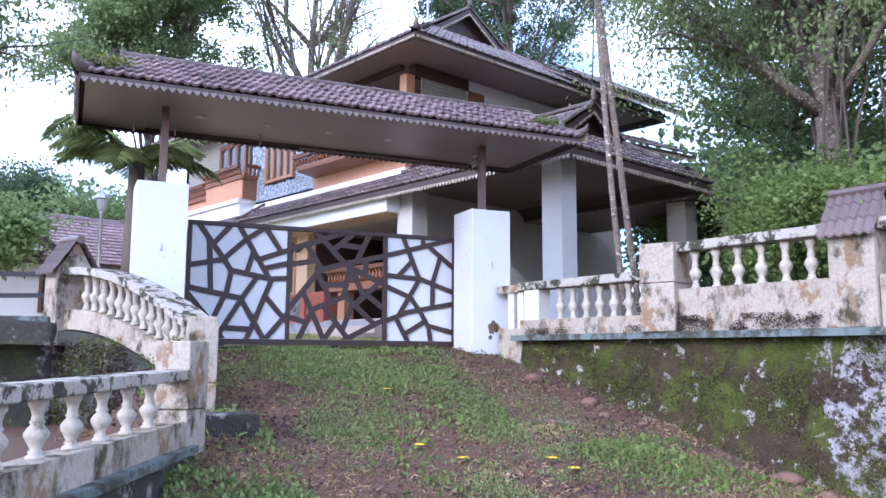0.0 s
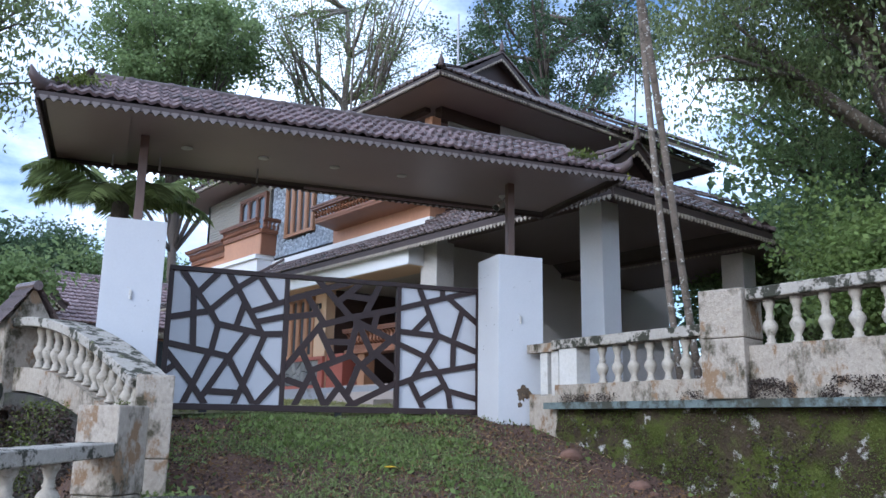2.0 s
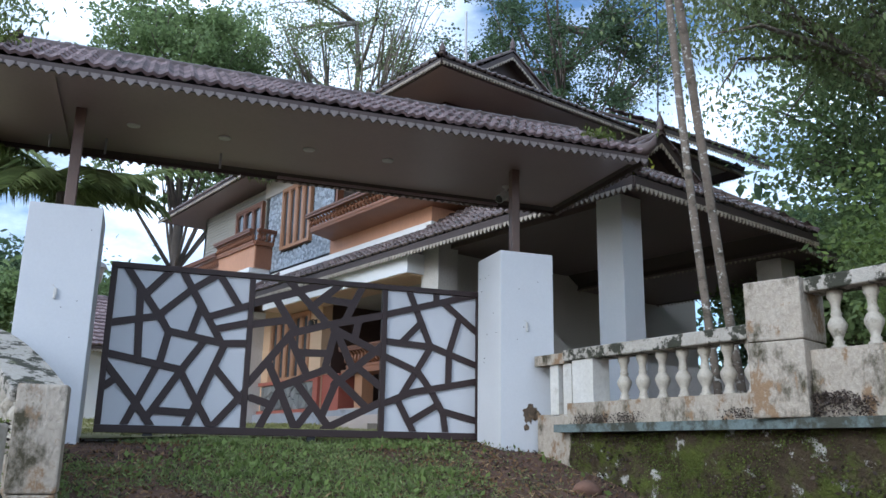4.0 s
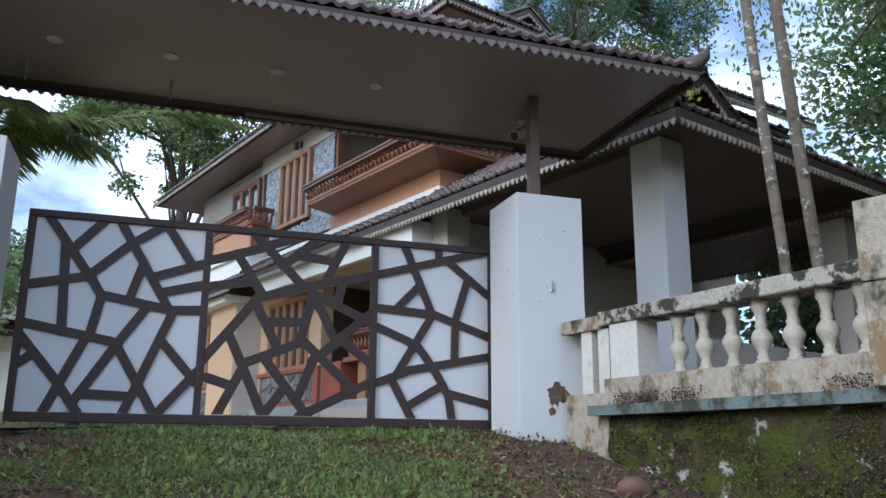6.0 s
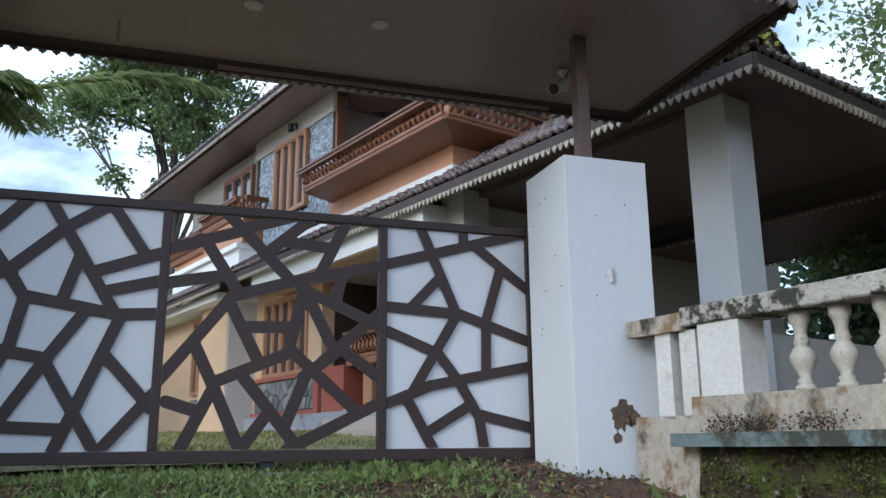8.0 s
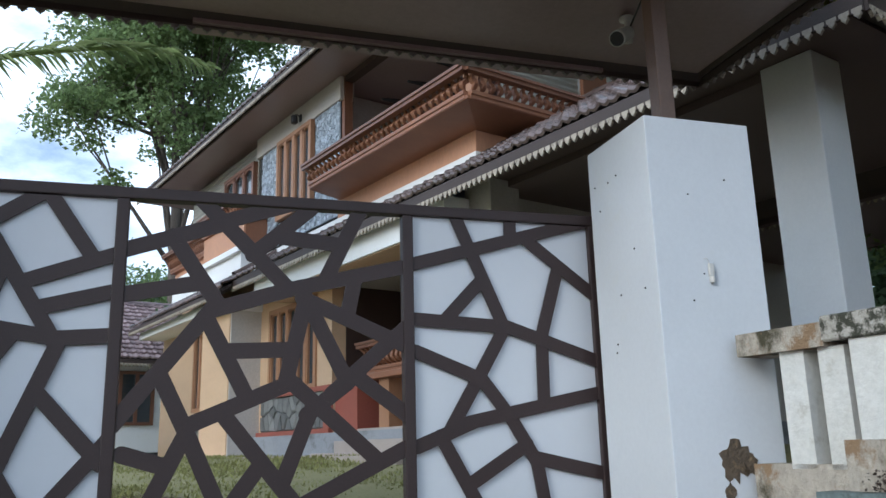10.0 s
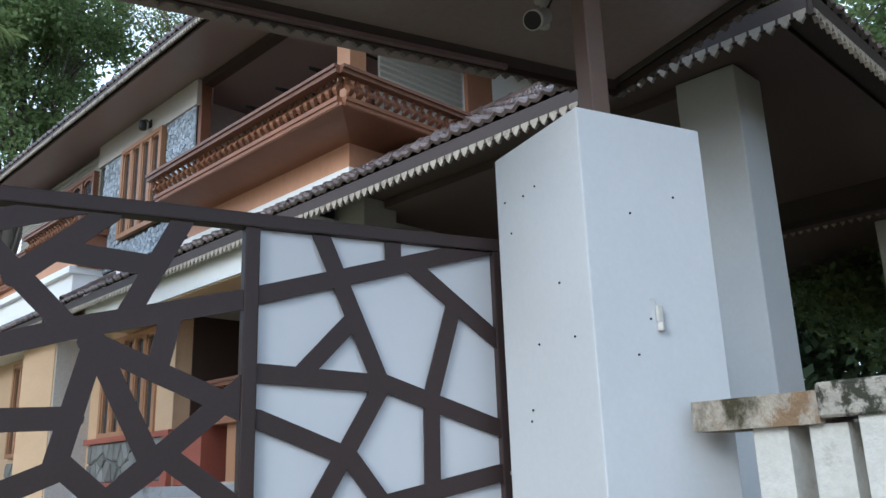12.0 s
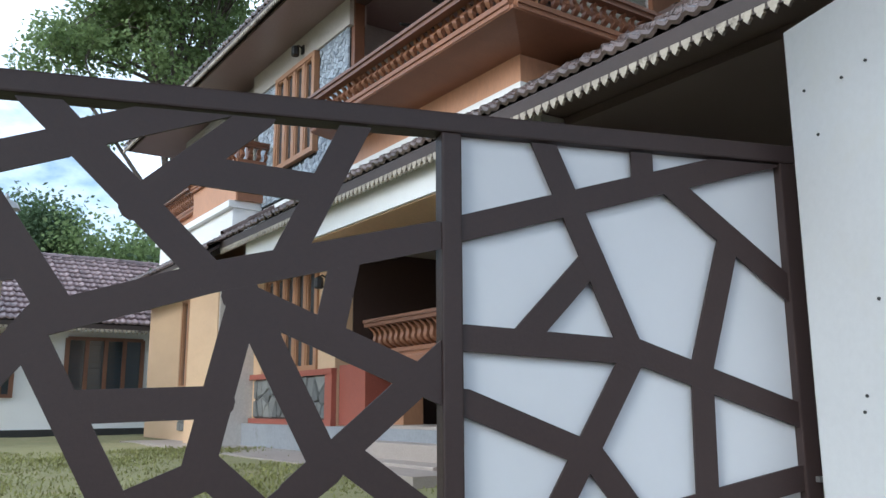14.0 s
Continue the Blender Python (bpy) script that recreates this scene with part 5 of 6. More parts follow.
lace_board(roof_p, (16.15, 7.99, 4.62), (16.15, 12.4, 4.62), top=0.10, drop=0.062, pitch=0.082, out=(1, 0, 0))
roof_l = new("skirt_roof")
roof_l.parent = house
tagged(roof_l, "narrow skirt roof of dark clay tiles along the facade")
up = Vector((1, 0, math.tan(radians(32.7))))
tile_slope(roof_l, (9.65, 18.0, 4.64), (9.65, 12.55, 4.64), up, [(0, 0), (5.45, 0), (5.45, 0.86), (0, 0.86)], "tile", lambda p: True)
slab("roof_deck", [(9.65, 18.0, 4.64), (9.65, 12.55, 4.64), (10.42, 12.55, 5.13), (10.42, 18.0, 5.13)], 0.04, "fascia", roof_l)
ridge_run(roof_l, (9.65, 17.98, 4.74), (10.4, 17.98, 5.22), r=0.06)
tile_slope(roof_l, (9.45, 23.2, 4.5), (9.45, 18.0, 4.5), up, [(0, 0), (5.2, 0), (5.2, 0.7), (0, 0.7)], "tile", None)
slab("roof_deck", [(9.45, 23.2, 4.5), (9.45, 18.0, 4.5), (10.05, 18.0, 4.89), (10.05, 23.2, 4.89)], 0.04, "fascia", roof_l)
lace_board(roof_l, (9.45, 23.2, 4.5), (9.45, 18.0, 4.5), top=0.08, drop=0.05, pitch=0.066, out=(-1, 0, 0))

roof_u = new("upper_roof")
roof_u.parent = house
tagged(roof_u, "large hipped upper roof of dark clay tiles with a gablet and lace fascia")
hip_roof(roof_u, 9.65, 18.1, 11.37, 24.0, 7.56, 31.5, 14.3, 0.9, far_hip=True)
for a, b, n in (((9.65, 24, 7.56), (9.65, 11.37, 7.56), (-1, 0, 0)), ((9.65, 11.37, 7.56), (18.1, 11.37, 7.56), (0, -1, 0)), ((18.1, 11.37, 7.56), (18.1, 24, 7.56), (1, 0, 0))):
    lace_board(roof_u, a, b, top=0.06, drop=0.05, pitch=0.066, out=n)

# rear wing
roof_r = new("rear_roof")
roof_r.parent = house
tagged(roof_r, "tiled roof of the rear wing")
hb("rear_wall", (17.52, 12.8, 1.7), (17.7, 17.0, 7.49), "house")
tile_slope(roof_r, (14.4, 11.2, 7.72), (18.4, 10.95, 7.72), (0.06, 1, 0.6), [(0, 0), (4.0, 0), (3.0, 1.7), (0.5, 1.7)], "tile")
slab("roof_deck", [(14.4, 11.2, 7.72), (18.4, 10.95, 7.72), (17.4, 12.5, 8.58), (14.9, 12.7, 8.58)], 0.05, "fascia", roof_r)
lace_board(roof_r, (14.4, 11.2, 7.72), (18.4, 10.95, 7.72), out=(-0.06, -1, 0))
tile_slope(roof_r, (14.6, 11.2, 6.5), (18.4, 10.7, 6.5), (0.1, 1, 0.5), [(0, 0), (3.8, 0), (3.2, 1.0), (0, 1.0)], "tile")
slab("roof_deck", [(14.6, 11.2, 6.5), (18.4, 10.7, 6.5), (17.5, 12.6, 7.0), (14.7, 12.7, 7.0)], 0.05, "fascia", roof_r)
lace_board(roof_r, (14.6, 11.2, 6.5), (18.4, 10.7, 6.5), out=(-0.13, -1, 0))


# ---- outbuilding beyond the yard ----
ob_house = thing("outbuilding", "low white-walled outbuilding with a plum clay-tile roof and brown window", "house")
block("wall", (2.0, 25.0, 1.6), (11.6, 25.2, 4.1), "white", ob_house)
block("wall", (2.0, 25.2, 1.6), (2.2, 30.8, 4.1), "white", ob_house)
block("wall", (11.4, 25.2, 1.6), (11.6, 30.8, 4.1), "white", ob_house)
block("plinth", (1.95, 24.96, 1.6), (11.65, 25.0, 2.02), "mortar", ob_house)
roof_o = new("roof")
roof_o.parent = ob_house
tagged(roof_o, "plum clay-tile roof")
tile_slope(roof_o, (1.6, 24.5, 4.05), (12.0, 24.5, 4.05), (0, 1, 0.52), [(0, 0), (10.4, 0), (10.4, 3.95), (0, 3.95)], "tile_plum", w=0.24, exposure=0.29)
slab("roof_deck", [(1.6, 24.5, 4.05), (12.0, 24.5, 4.05), (12.0, 28.0, 5.87), (1.6, 28.0, 5.87)], 0.05, "fascia", roof_o)
slab("roof_deck", [(12.0, 31.5, 4.05), (1.6, 31.5, 4.05), (1.6, 28.0, 5.87), (12.0, 28.0, 5.87)], 0.05, "fascia", roof_o)
ridge_run(roof_o, (1.6, 28, 5.92), (12.0, 28, 5.92), mat="tile_plum")
lace_board(roof_o, (1.6, 24.5, 4.05), (12.0, 24.5, 4.05), out=(0, -1, 0))
# small gable in front of the roof
verge(roof_o, (6.1, 23.7, 5.3), (5.0, 23.7, 4.35))
verge(roof_o, (6.1, 23.7, 5.3), (7.2, 23.7, 4.35))
tile_slope(roof_o, (7.25, 23.7, 4.35), (7.25, 27.0, 4.35), (-1.15, 0, 0.95), [(0, 0), (3.3, 0), (3.3, 1.5), (0, 1.5)], "tile_plum", w=0.24, exposure=0.29)
slab("roof_deck", [(7.25, 23.7, 4.35), (7.25, 27.0, 4.35), (6.1, 27.0, 5.3), (6.1, 23.7, 5.3)], 0.04, "fascia", roof_o)
slab("roof_deck", [(6.1, 23.7, 5.3), (6.1, 27.0, 5.3), (4.95, 27.0, 4.35), (4.95, 23.7, 4.35)], 0.04, "fascia", roof_o)
bm = bmesh.new()
prism(bm, [(5.1, 24.0, 4.3), (7.1, 24.0, 4.3), (6.1, 24.0, 5.2)], (0, 0.1, 0))
part("gable_wall", bm, "white", ob_house)
for x0, x1 in ((9.05, 10.5), (7.3, 8.1)):
    win = new("window")
    win.parent = ob_house
    bm = bmesh.new()
    n = 4
    for i in range(n + 1):
        x = x0 + (x1 - x0) * i / n
        box(bm, (x - 0.04, 24.94, 2.62), (x + 0.04, 25.0, 3.8))
    for z in (2.62, 3.76):
        box(bm, (x0, 24.945, z), (x1, 25.0, z + 0.07))
    part("window_frame", bm, "wood_dark", win)
    block("pane", (x0, 24.975, 2.66), (x1, 24.99, 3.78), "pane", win)
    bm = bmesh.new()
    for i in range(9):
        z = 2.75 + i * 0.115
        box(bm, (x0 + 0.05, 24.962, z), (x1 - 0.05, 24.972, z + 0.012))
    part("grille", bm, "black", win)

t = thing("yard_lamp", "slim grey yard lamp post with a lantern head", "lamp")
LX, LY = 7.25, 20.4
bm = bmesh.new()
lathe(bm, [(0.09, 1.85), (0.09, 2.0), (0.05, 2.1), (0.045, 4.9), (0.07, 4.95)], 10, Matrix.Translation((LX, LY, 0)))
part("pole", bm, "steel", t, smooth=True)
bm = bmesh.new()
lathe(bm, [(0.08, 4.95), (0.10, 5.0), (0.14, 5.25), (0.20, 5.27), (0.16, 5.36), (0.04, 5.42), (0.02, 5.5)], 8, Matrix.Translation((LX, LY, 0)))
part("lantern", bm, "steel", t)

# lawn inside the gate
xs, ys = np.meshgrid(np.linspace(-6, 16, 45), np.linspace(9.4, 25, 33))
V = []
for x, y in zip(xs.ravel(), ys.ravel()):
    V.append((x, y, max(ground_z(x, y), 1.55) + 0.03 + 0.03 * noise.noise((x, y, 0))))
a = (np.arange(32)[:, None] * 45 + np.arange(44)[None]).ravel()
tagged(bulk("lawn", V, np.stack((a, a + 1, a + 46, a + 45), 1), "lawn", smooth=True), "short yellow-green lawn inside the gate", "lawn", kind="structure")


# ---- plants ----
def leaves_mesh(name, centres, size, mat, parent, seed, long=1.7, droop=0.25, fold=True):
    """Many small pointed leaves at the given places."""
    rng = np.random.default_rng(seed)
    c = np.asarray(centres, float)
    n = len(c)
    th, ph = rng.uniform(0, 2 * np.pi, n), rng.normal(-droop, 0.55, n)
    d = np.stack((np.cos(th) * np.cos(ph), np.sin(th) * np.cos(ph), np.sin(ph)), 1)
    r = rng.normal(size=(n, 3))
    s = np.cross(d, r)
    s /= np.linalg.norm(s, axis=1, keepdims=True) + 1e-9
    L = (size * rng.uniform(0.6, 1.3, n))[:, None]
    w = L / long * 0.5
    V = np.stack((c, c + d * L * 0.45 + s * w, c + d * L, c + d * L * 0.45 - s * w), 1).reshape(-1, 3)
    q = np.arange(4 * n).reshape(-1, 4)
    return bulk(name, V, q, mat, parent)


def tree(name, label, base, height, trunk_r, crown_r, crown_z, n_limbs, n_leaf, leaf, mat, seed, bark="bark", lean=(0, 0), clumps=40, clump_r=0.9, squash=0.8, droop=0.25, long=1.7, category="tree", group="trees"):
    rng = random.Random(seed)
    nr = np.random.default_rng(seed)
    t = thing(name, label, category, group)
    bx, by, bz = base
    top = Vector((bx + lean[0], by + lean[1], bz + height))
    bm = bmesh.new()
    path = [Vector((bx, by, bz - 0.3)).lerp(top, i / 8) + Vector((rng.uniform(-.12, .12), rng.uniform(-.12, .12), 0)) * (i > 0) for i in range(9)]
    sweep(bm, path, [trunk_r * (1.25 if i == 0 else 1 - 0.09 * i) for i in range(9)], 9)
    part("trunk", bm, bark, t, smooth=True)
    cc = Vector((bx + lean[0] * 0.8, by + lean[1] * 0.8, bz + crown_z))
    tips = []
    bm = bmesh.new()
    for i in range(n_limbs):
        a = path[rng.randint(3, 8)]
        th = rng.uniform(0, 2 * math.pi)
        e = rng.uniform(-0.35, 0.95)
        tip = cc + Vector((math.cos(th) * math.cos(e), math.sin(th) * math.cos(e), math.sin(e) * squash)) * crown_r * rng.uniform(0.65, 1.0)
        mid = a.lerp(tip, 0.5) + Vector((rng.uniform(-.4, .4), rng.uniform(-.4, .4), rng.uniform(0, .5)))
        pts = [a * (1 - f) ** 2 + mid * 2 * f * (1 - f) + tip * f * f for f in (0, .25, .5, .75, 1)]
        r0 = trunk_r * rng.uniform(0.28, 0.45)
        sweep(bm, pts, [r0, r0 * .75, r0 * .5, r0 * .3, r0 * .12], 5)
        tips += [(pts[2], 0.6), (pts[3], 0.85), (tip, 1.0)]
        for k in range(3):
            q = pts[rng.randint(2, 4)] + Vector((rng.gauss(0, 1), rng.gauss(0, 1), rng.gauss(0, .8))) * crown_r * 0.22
            sweep(bm, [pts[2], pts[3].lerp(q, 0.5), q], [r0 * .35, r0 * .2, r0 * .06], 4)
            tips.append((q, 0.9))
    tagged(part("branch", bm, bark, t, smooth=True), kind="stuff")
    while len(tips) < clumps:
        th, e = rng.uniform(0, 2 * math.pi), rng.uniform(-0.6, 1.3)
        tips.append((cc + Vector((math.cos(th) * math.cos(e), math.sin(th) * math.cos(e), math.sin(e) * squash)) * crown_r * rng.uniform(0.4, 1.0), 1.0))
    per = max(1, n_leaf // len(tips))
    pts = []
    for p, s in tips:
        k = int(per * rng.uniform(0.5, 1.5))
        g = np.clip(nr.normal(size=(k, 3)), -1.7, 1.7) * clump_r * s * 0.5 * np.array((1, 1, 0.75)) * rng.uniform(0.6, 1.3)
        pts.append(np.array(p)[None] + g)
    leaves_mesh("crown", np.concatenate(pts), leaf, mat, t, seed, long, droop)
    return t


def palm_fronds(parent, top, n, length, seed, mat="palm", rise=0.7, leaflet=0.5):
    rng = random.Random(seed)
    for i in range(n):
        th = 2 * math.pi * i / n + rng.uniform(-.25, .25)
        e = rng.uniform(0.4, 1.15) * rise
        L = length * rng.uniform(0.8, 1.1)
        h = Vector((math.cos(th), math.sin(th), 0))
        pts = []
        for k in range(13):
            f = k / 12
            pts.append(Vector(top) + h * (L * f * math.cos(e) * (1 - 0.12 * f)) + Vector((0, 0, L * (math.sin(e) * f - 0.55 * f * f))))
        V, F = [], []
        side = h.cross(Vector((0, 0, 1)))
        for k in range(1, 60):
            f = 0.08 + 0.92 * k / 60
            p = pts[min(11, int(f * 12))].lerp(pts[min(12, int(f * 12) + 1)], f * 12 - int(f * 12))
            for s in (-1, 1):
                ll = leaflet * (math.sin(math.pi * min(1, f * 0.9 + 0.1)) * 0.8 + 0.25) * rng.uniform(0.85, 1.1)
                tip = p + side * s * ll * 0.75 + h * ll * 0.45 + Vector((0, 0, -ll * rng.uniform(0.3, 0.7)))
                midp = p.lerp(tip, 0.45) + Vector((0, 0, ll * 0.10))
                wv = h * 0.018
                o = len(V)
                V += [p - wv * .5, p + wv * .5, midp + wv, tip, midp - wv]
                F.append((o, o + 1, o + 2, o + 3, o + 4))
        bm = bmesh.new()
        sweep(bm, pts, [0.03 * (1 - 0.9 * k / 12) + 0.003 for k in range(13)], 5)
        st = part("frond", bm, mat, parent)
        tagged(raw("leaflet", V, F, mat, st), kind="stuff")


def long_frond(parent, pts, leaflet, seed):
    """One long arching frond along a given midrib, leaflets hanging from both sides."""
    rng = random.Random(seed)
    n = 90
    V, F = [], []
    for k in range(4, n):
        f = k / n
        p, q = path_at(pts, f), path_at(pts, min(1, f + 0.02))
        h = (q - p).normalized() if (q - p).length > 1e-6 else h
        side = h.cross(Vector((0, 0, 1))).normalized()
        for s in (-1, 1):
            ll = leaflet * (0.35 + 0.65 * math.sin(math.pi * min(1, 0.15 + 0.85 * f))) * rng.uniform(0.8, 1.1)
            tip = p + side * (s * ll * 0.6) + h * (ll * 0.55) + Vector((0, 0, -ll * rng.uniform(0.05, 0.55)))
            mid = p.lerp(tip, 0.45) + Vector((0, 0, ll * 0.14))
            w = h * 0.016
            o = len(V)
            V += [p - w * .5, p + w * .5, mid + w, tip, mid - w]
            F.append((o, o + 1, o + 2, o + 3, o + 4))
    bm = bmesh.new()
    sweep(bm, pts, [0.03 * (1 - 0.85 * k / len(pts)) + 0.003 for k in range(len(pts))], 6)
    stem = part("frond", bm, "palm", parent)
    tagged(raw("leaflet", V, F, "palm", stem), kind="stuff")


# slender trunks behind the east wall
def slim_trunk(p0, p1, r, label, seed):
    rng = random.Random(seed)
    t = thing("areca_palm", label, "tree", "slender palms")
    bm = bmesh.new()
    a, b = Vector(p0), Vector(p1)
    n = 46
    path, rad = [], []
    for i in range(n + 1):
        f = i / n
        path.append(a.lerp(b, f) + Vector((0.05 * math.sin(f * 7 + seed), 0.05 * math.cos(f * 5 + seed), 0)))
        rad.append(r * (1.1 - 0.35 * f) * (1 + (0.06 if i % 2 else 0)) * rng.uniform(0.97, 1.03))
    sweep(bm, path, rad, 10)
    part("trunk", bm, "bark_pale", t, smooth=True)
    palm_fronds(t, tuple(b), 9, 2.0, seed, leaflet=0.55)


slim_trunk((9.08, 6.38, 1.4), (7.28, 5.63, 9.2), 0.036, "slender pale palm trunk rising behind the balustrade", 3)
slim_trunk((9.10, 6.02, 1.4), (5.58, 4.78, 9.0), 0.037, "slender pale leaning palm trunk rising behind the balustrade", 5)

# big trees round the house
tree("tree", "tall dense tree with feathery foliage and a vine-wrapped trunk", (13.4, 5.35, 1.6), 10.5, 0.27, 3.7, 6.7, 44, 125000, 0.085, "leaf_grey", 11, bark="bark_pale", clumps=230, clump_r=1.05, squash=1.25, droop=0.9, long=2.3)
tree("tree", "tall tree with drooping feathery foliage", (12.6, 0.9, 1.4), 10, 0.18, 3.2, 6.4, 34, 84000, 0.085, "leaf_grey", 12, clumps=190, clump_r=1.05, squash=1.25, droop=0.9, long=2.3)
tree("tree", "tall tree with pale open branches and sparse leaves", (18.6, 28.7, 1.8), 17, 0.3, 4.2, 15.8, 30, 24000, 0.11, "leaf_grey", 14, bark="bark_pale", clumps=80, clump_r=0.9, squash=1.2)
tree("tree", "broad leafy tree beyond the yard", (12.6, 31.0, 1.8), 16, 0.22, 4.1, 12.0, 46, 52000, 0.17, "leaf", 15, clumps=170, clump_r=0.75, squash=1.55)
tree("tree", "tall dark-leaved tree behind the roofs", (25.2, 23.4, 1.8), 17.0, 0.3, 5.2, 16.2, 26, 34000, 0.16, "leaf_dark", 17, clumps=60, clump_r=0.85, squash=0.75)
tree("tree", "feathery tree at the edge of the lane", (1.7, 14.6, 1.0), 8, 0.22, 2.5, 6.0, 24, 20000, 0.13, "leaf_grey", 18, clumps=80, clump_r=0.9, squash=1.4, droop=0.7, long=3.0)
tree("tree", "dark tree beyond the outbuilding", (3.5, 38.0, 1.6), 7, 0.3, 4.2, 5.5, 20, 18000, 0.32, "leaf_dark", 19, clumps=70, clump_r=1.5)
tree("tree", "leafy tree on the far side of the yard", (22.0, 6.0, 1.6), 5, 0.3, 3.8, 3.2, 22, 22000, 0.28, "leaf_dark", 20, clumps=80, clump_r=1.4)
tree("tree", "leafy tree on the far side of the yard", (25.0, 12.0, 1.6), 5, 0.3, 4.0, 3.2, 22, 20000, 0.3, "leaf_dark", 21, clumps=80, clump_r=1.4)
tree("tree", "dense leafy tree closing the yard", (16.6, 8.4, 1.6), 3.2, 0.14, 2.0, 2.6, 24, 40000, 0.11, "leaf", 25, clumps=90, clump_r=0.9)
tree("tree", "dense leafy tree closing the yard", (16.6, 4.2, 1.6), 4.0, 0.16, 2.4, 3.2, 24, 48000, 0.12, "leaf", 26, clumps=100, clump_r=1.0)
tree("tree", "dense leafy tree closing the yard", (14.2, 1.6, 1.6), 3.6, 0.14, 2.2, 2.8, 24, 42000, 0.10, "leaf", 27, clumps=90, clump_r=1.0)
tree("tree", "dark leafy tree behind the coconut palm", (5.0, 21.5, 1.8), 2.6, 0.1, 1.2, 2.4, 18, 12000, 0.14, "leaf", 28, clumps=60, clump_r=0.7)
tree("tree", "low dark-leaved tree between the house and the outbuilding", (12.9, 27.6, 1.8), 4.0, 0.15, 2.0, 3.0, 20, 20000, 0.16, "leaf_dark", 29, clumps=80, clump_r=0.9)
tree("tree", "leafy tree rising behind the outbuilding", (12.2, 36.0, 1.8), 5.6, 0.2, 2.6, 4.9, 26, 34000, 0.17, "leaf", 33, clumps=80, clump_r=1.1)
tree("tree", "leafy tree rising behind the outbuilding", (9.2, 37.0, 1.8), 6.0, 0.2, 2.6, 5.2, 26, 36000, 0.16, "leaf_dark", 34, clumps=80, clump_r=1.1)
tree("tree", "dense feathery tree filling the plot beyond the wall", (17.6, 3.2, 1.6), 8.0, 0.18, 3.2, 6.0, 30, 30000, 0.14, "leaf_grey", 35, clumps=150, clump_r=1.1, squash=1.2, droop=0.8, long=2.2)
tree("tree", "dense feathery tree filling the plot beyond the wall", (16.4, -0.6, 1.4), 8.0, 0.18, 3.0, 5.6, 30, 28000, 0.13, "leaf", 36, clumps=150, clump_r=1.1, squash=1.2, droop=0.8, long=2.2)
tree("tree", "open leafy tree rising behind the car porch", (18.7, 8.3, 1.6), 8.6, 0.17, 2.4, 6.3, 26, 16000, 0.14, "leaf", 37, clumps=100, clump_r=0.9, squash=1.3)
tree("bush", "bright green bush behind the balustrade", (10.6, 4.2, 1.7), 1.8, 0.06, 1.2, 1.25, 20, 36000, 0.07, "leaf_bright", 22, clumps=70, clump_r=0.55, category="bush", group="bushes")
tree("bush", "bright green bush behind the balustrade", (9.9, 2.6, 1.7), 1.6, 0.06, 1.0, 1.0, 18, 30000, 0.07, "leaf_bright", 23, clumps=60, clump_r=0.5, category="bush", group="bushes")
tree("bush", "dark bush at the foot of the tall tree", (13.6, 5.4, 1.7), 2.2, 0.08, 1.7, 1.6, 16, 18000, 0.14, "leaf", 24, clumps=70, clump_r=0.7, category="bush", group="bushes")
t = thing("coconut_palm", "coconut palm with long arching fronds behind the gate", "palm", "palms")
bm = bmesh.new()
sweep(bm, [(4.34, 11.08, 1.5), (4.36, 11.06, 2.8), (4.34, 10.98, 4.1)], [0.15, 0.12, 0.10], 10)
part("trunk", bm, "bark", t, smooth=True)
palm_fronds(t, (4.34, 10.98, 4.1), 9, 1.7, 8, rise=0.7, leaflet=0.42)
for seed, pts in enumerate((((4.34, 10.98, 4.1), (4.75, 11.45, 4.42), (5.15, 11.75, 4.63), (5.6, 11.7, 4.83), (6.1, 11.6, 4.97), (6.55, 11.5, 5.02), (6.9, 11.44, 4.95)),
                            ((4.34, 10.98, 4.1), (4.2, 11.5, 4.55), (4.1, 12.0, 4.85), (4.0, 12.5, 5.0), (3.9, 13.0, 4.98), (3.85, 13.4, 4.8)))):
    long_frond(t, pts, 0.44, 40 + seed)
for x, y, z, s in ((2.0, 30.0, 6.4, 1), (-2.0, 33.0, 6.6, 2), (3.8, 36.0, 6.5, 3)):
    t = thing("areca_palm", "slim distant areca palm", "palm", "palms")
    bm = bmesh.new()
    sweep(bm, [(x, y, 1.5), (x + .1, y, z * .6), (x, y, z)], [0.09, 0.08, 0.06], 7)
    part("trunk", bm, "bark_pale", t, smooth=True)
    palm_fronds(t, (x, y, z), 9, 1.7, 30 + s, leaflet=0.5)

# far woods
nr = np.random.default_rng(5)
pts = []
for k in range(300):
    th = nr.uniform(-0.6, 2.9)
    rr = nr.uniform(46, 75)
    top = 13.5 if th > 1.18 else 5.5
    c = np.array((math.cos(th) * rr + 4, math.sin(th) * rr + 6, nr.uniform(1.5, top) * rr / 60))
    pts.append(c + nr.normal(size=(200, 3)) * np.array((2.0, 2.0, 1.0)))
tagged(leaves_mesh("far_woods", np.concatenate(pts), 0.75, "leaf_dark", None, 4, 1.5), "dark belt of far woods round the plot", "woods", kind="stuff")


